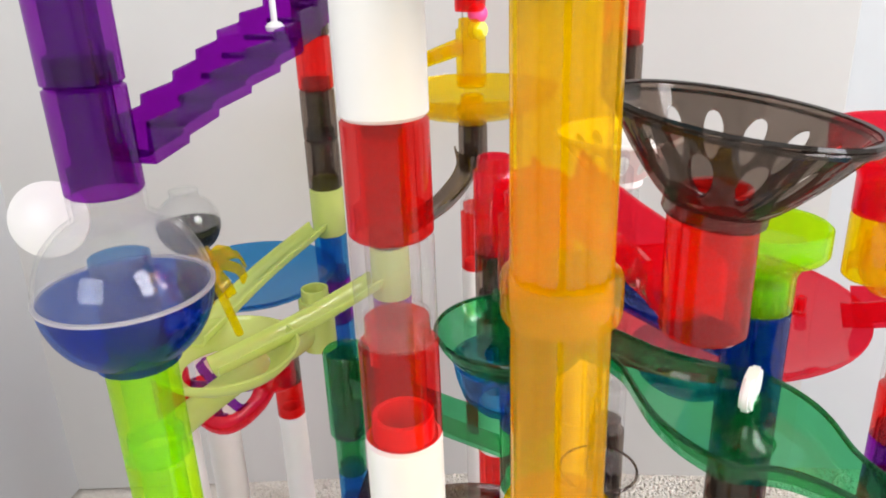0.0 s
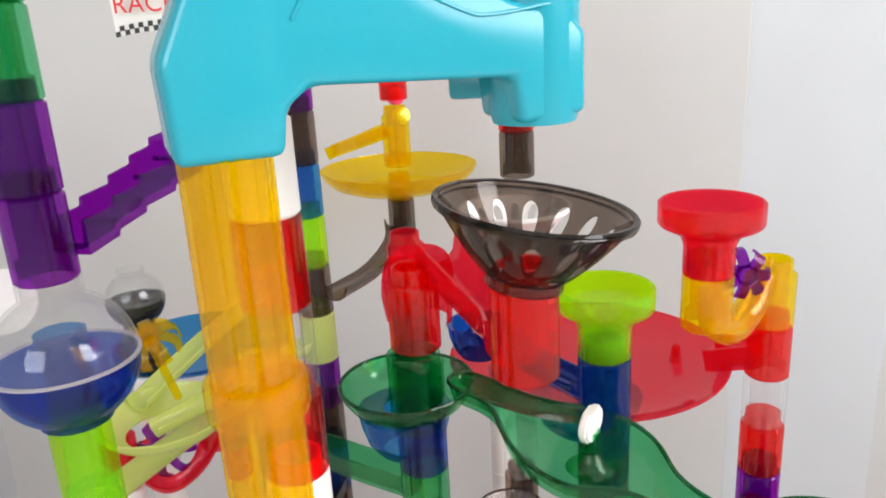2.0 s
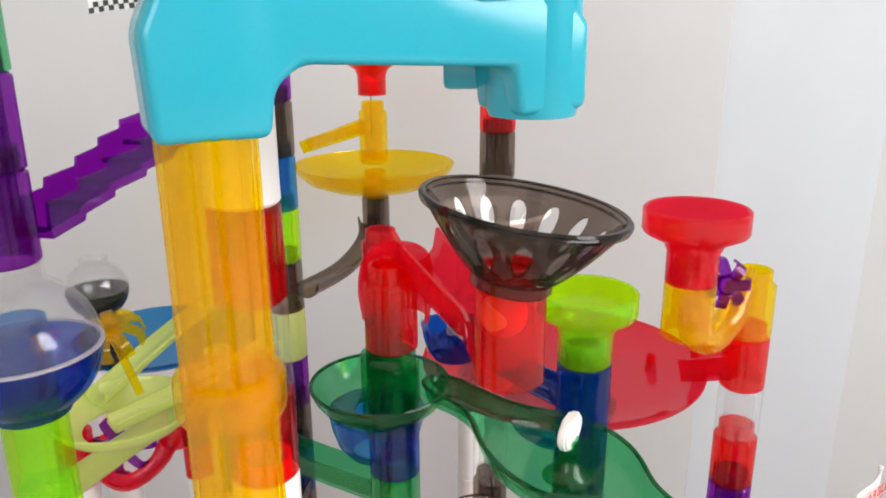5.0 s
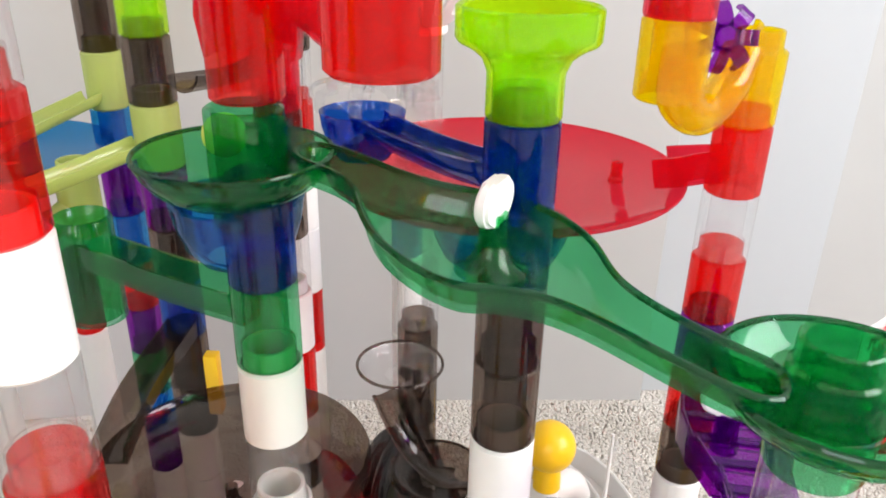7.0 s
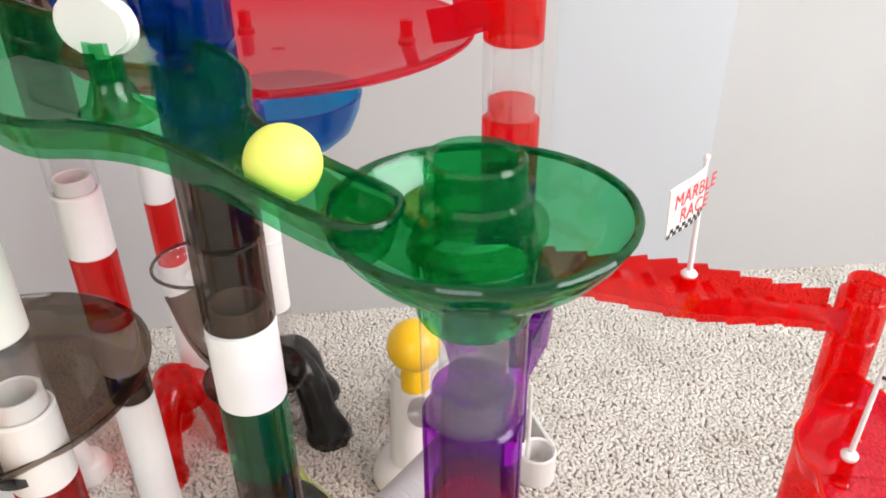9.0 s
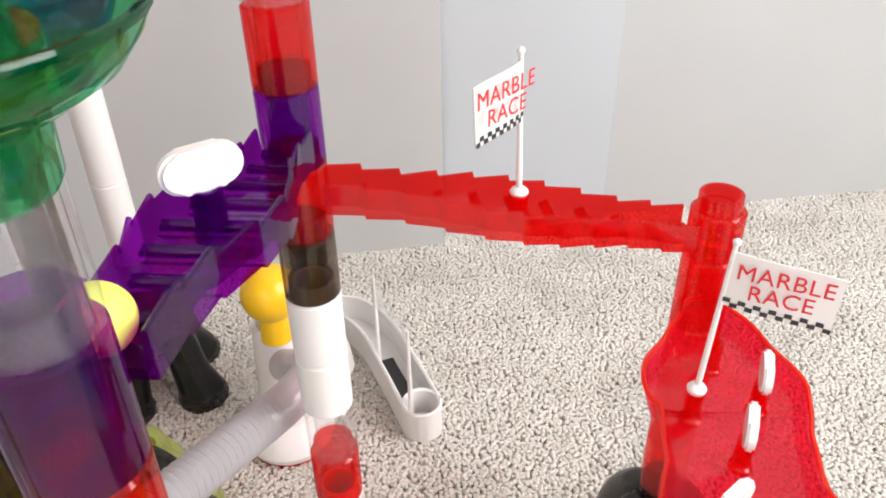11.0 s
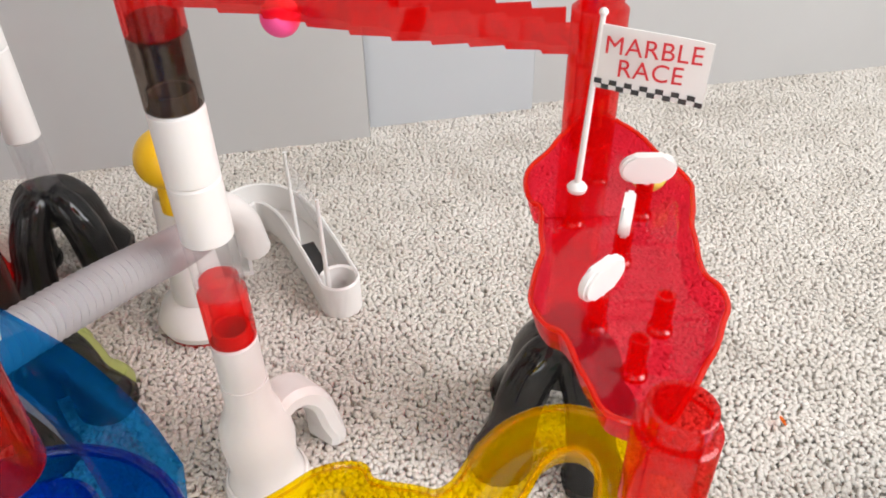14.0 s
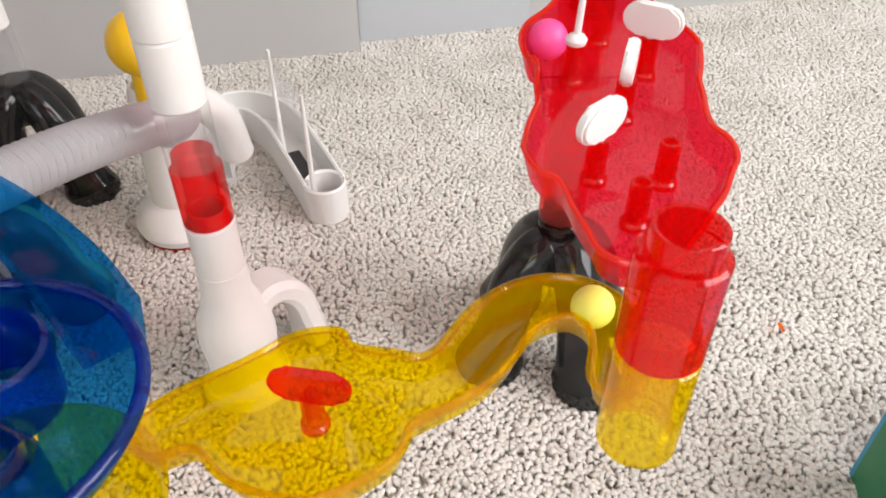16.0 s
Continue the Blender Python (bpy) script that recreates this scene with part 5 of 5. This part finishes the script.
    walk(PBALL, [
        (0, pose(-0.0300, 0.6200, 0.5580)),
        (6.6, pose(-0.0400, 0.6238, 0.5682)),
        (7.3, pose(0.0264, 0.2686, 0.5271)),
        (7.7, pose(0.0251, 0.2698, 0.4856)),
        (7.85, pose(0.0232, 0.2559, 0.4656)),
        (8, pose(0.0130, 0.2929, 0.4625)),
        (8.2, pose(-0.0044, 0.2675, 0.4618)),
        (8.6, pose(0.0089, 0.2924, 0.4596)),
        (9, pose(0.0436, 0.2721, 0.4566)),
        (9.2, pose(0.0724, 0.2580, 0.4556)),
        (9.4, pose(0.1063, 0.2237, 0.4488)),
        (9.5, pose(0.1025, 0.2156, 0.4486)),
        (9.8, pose(0.1192, 0.2217, 0.4453)),
        (10.1, pose(0.1350, 0.2126, 0.4418)),
        (10.8, pose(0.1650, 0.1990, 0.4392)),
        (11.2, pose(0.2050, 0.1650, 0.4285)),
        (11.5, pose(0.2050, 0.2000, 0.4285)),
        (11.8, pose(0.1980, 0.1950, 0.4285)),
        (12.1, pose(0.1940, 0.1880, 0.4260)),
        (12.5, pose(0.1920, 0.1850, 0.4150)),
        (12.7, pose(0.1994, 0.2134, 0.3655)),
        (12.8, pose(0.1972, 0.2395, 0.3615)),
        (13, pose(0.2078, 0.2760, 0.3528)),
        (13.2, pose(0.2144, 0.2934, 0.3489)),
        (13.4, pose(0.2220, 0.3514, 0.3376)),
        (13.6, pose(0.2242, 0.3544, 0.3145)),
        (14.3, pose(0.3314, 0.3532, 0.2912)),
        (14.6, pose(0.3892, 0.3515, 0.2772)),
        (14.8, pose(0.4022, 0.3582, 0.2419)),
        (15, pose(0.4141, 0.3544, 0.2271)),
        (15.2, pose(0.4041, 0.3611, 0.2268)),
        (15.5, pose(0.3851, 0.3376, 0.2244)),
        (15.7, pose(0.3825, 0.3314, 0.2243)),
        (16, pose(0.3765, 0.3222, 0.2232)),
    ])
    turn = [(0.0, 66), (7.15, 66), (7.35, 72), (7.5, 62), (7.65, 15), (7.8, -25), (8.0, -45), (8.5, -30), (9.0, -18), (9.3, -14), (9.6, -30), (16.0, -30)]
    walk(PAD, [(t, pose(PADXY[0], PADXY[1], 0.4415, 0, 0, a)) for t, a in turn])
    walk(PAD2, [(t, pose(PP[0], PP[1], 0.344, 0, 0, a)) for t, a in ((0.0, 0), (9.8, 0), (11.1, 30), (11.4, 12), (12.9, 10), (13.2, 28), (16.0, 28))])
    s, px, py = SP[0]
    walk(s, [(t, pose(px, py, tray_level(px, py) + 0.001, 0, 0, a)) for t, a in ((0.0, 66), (13.6, 66), (13.8, 20), (14.0, -8), (14.2, -30), (14.5, -42), (16.0, -38))])
    walk(lift, [(t, pose(x, y, 0.0285)) for t, x, y in LIFT])


LIFT = [(0, 0.0390, 0.1440), (0.3, 0.0240, 0.1400), (0.5, 0.0075, 0.1170), (0.8, 0.0050, 0.1150), (16, 0.0050, 0.1150)]
motions()
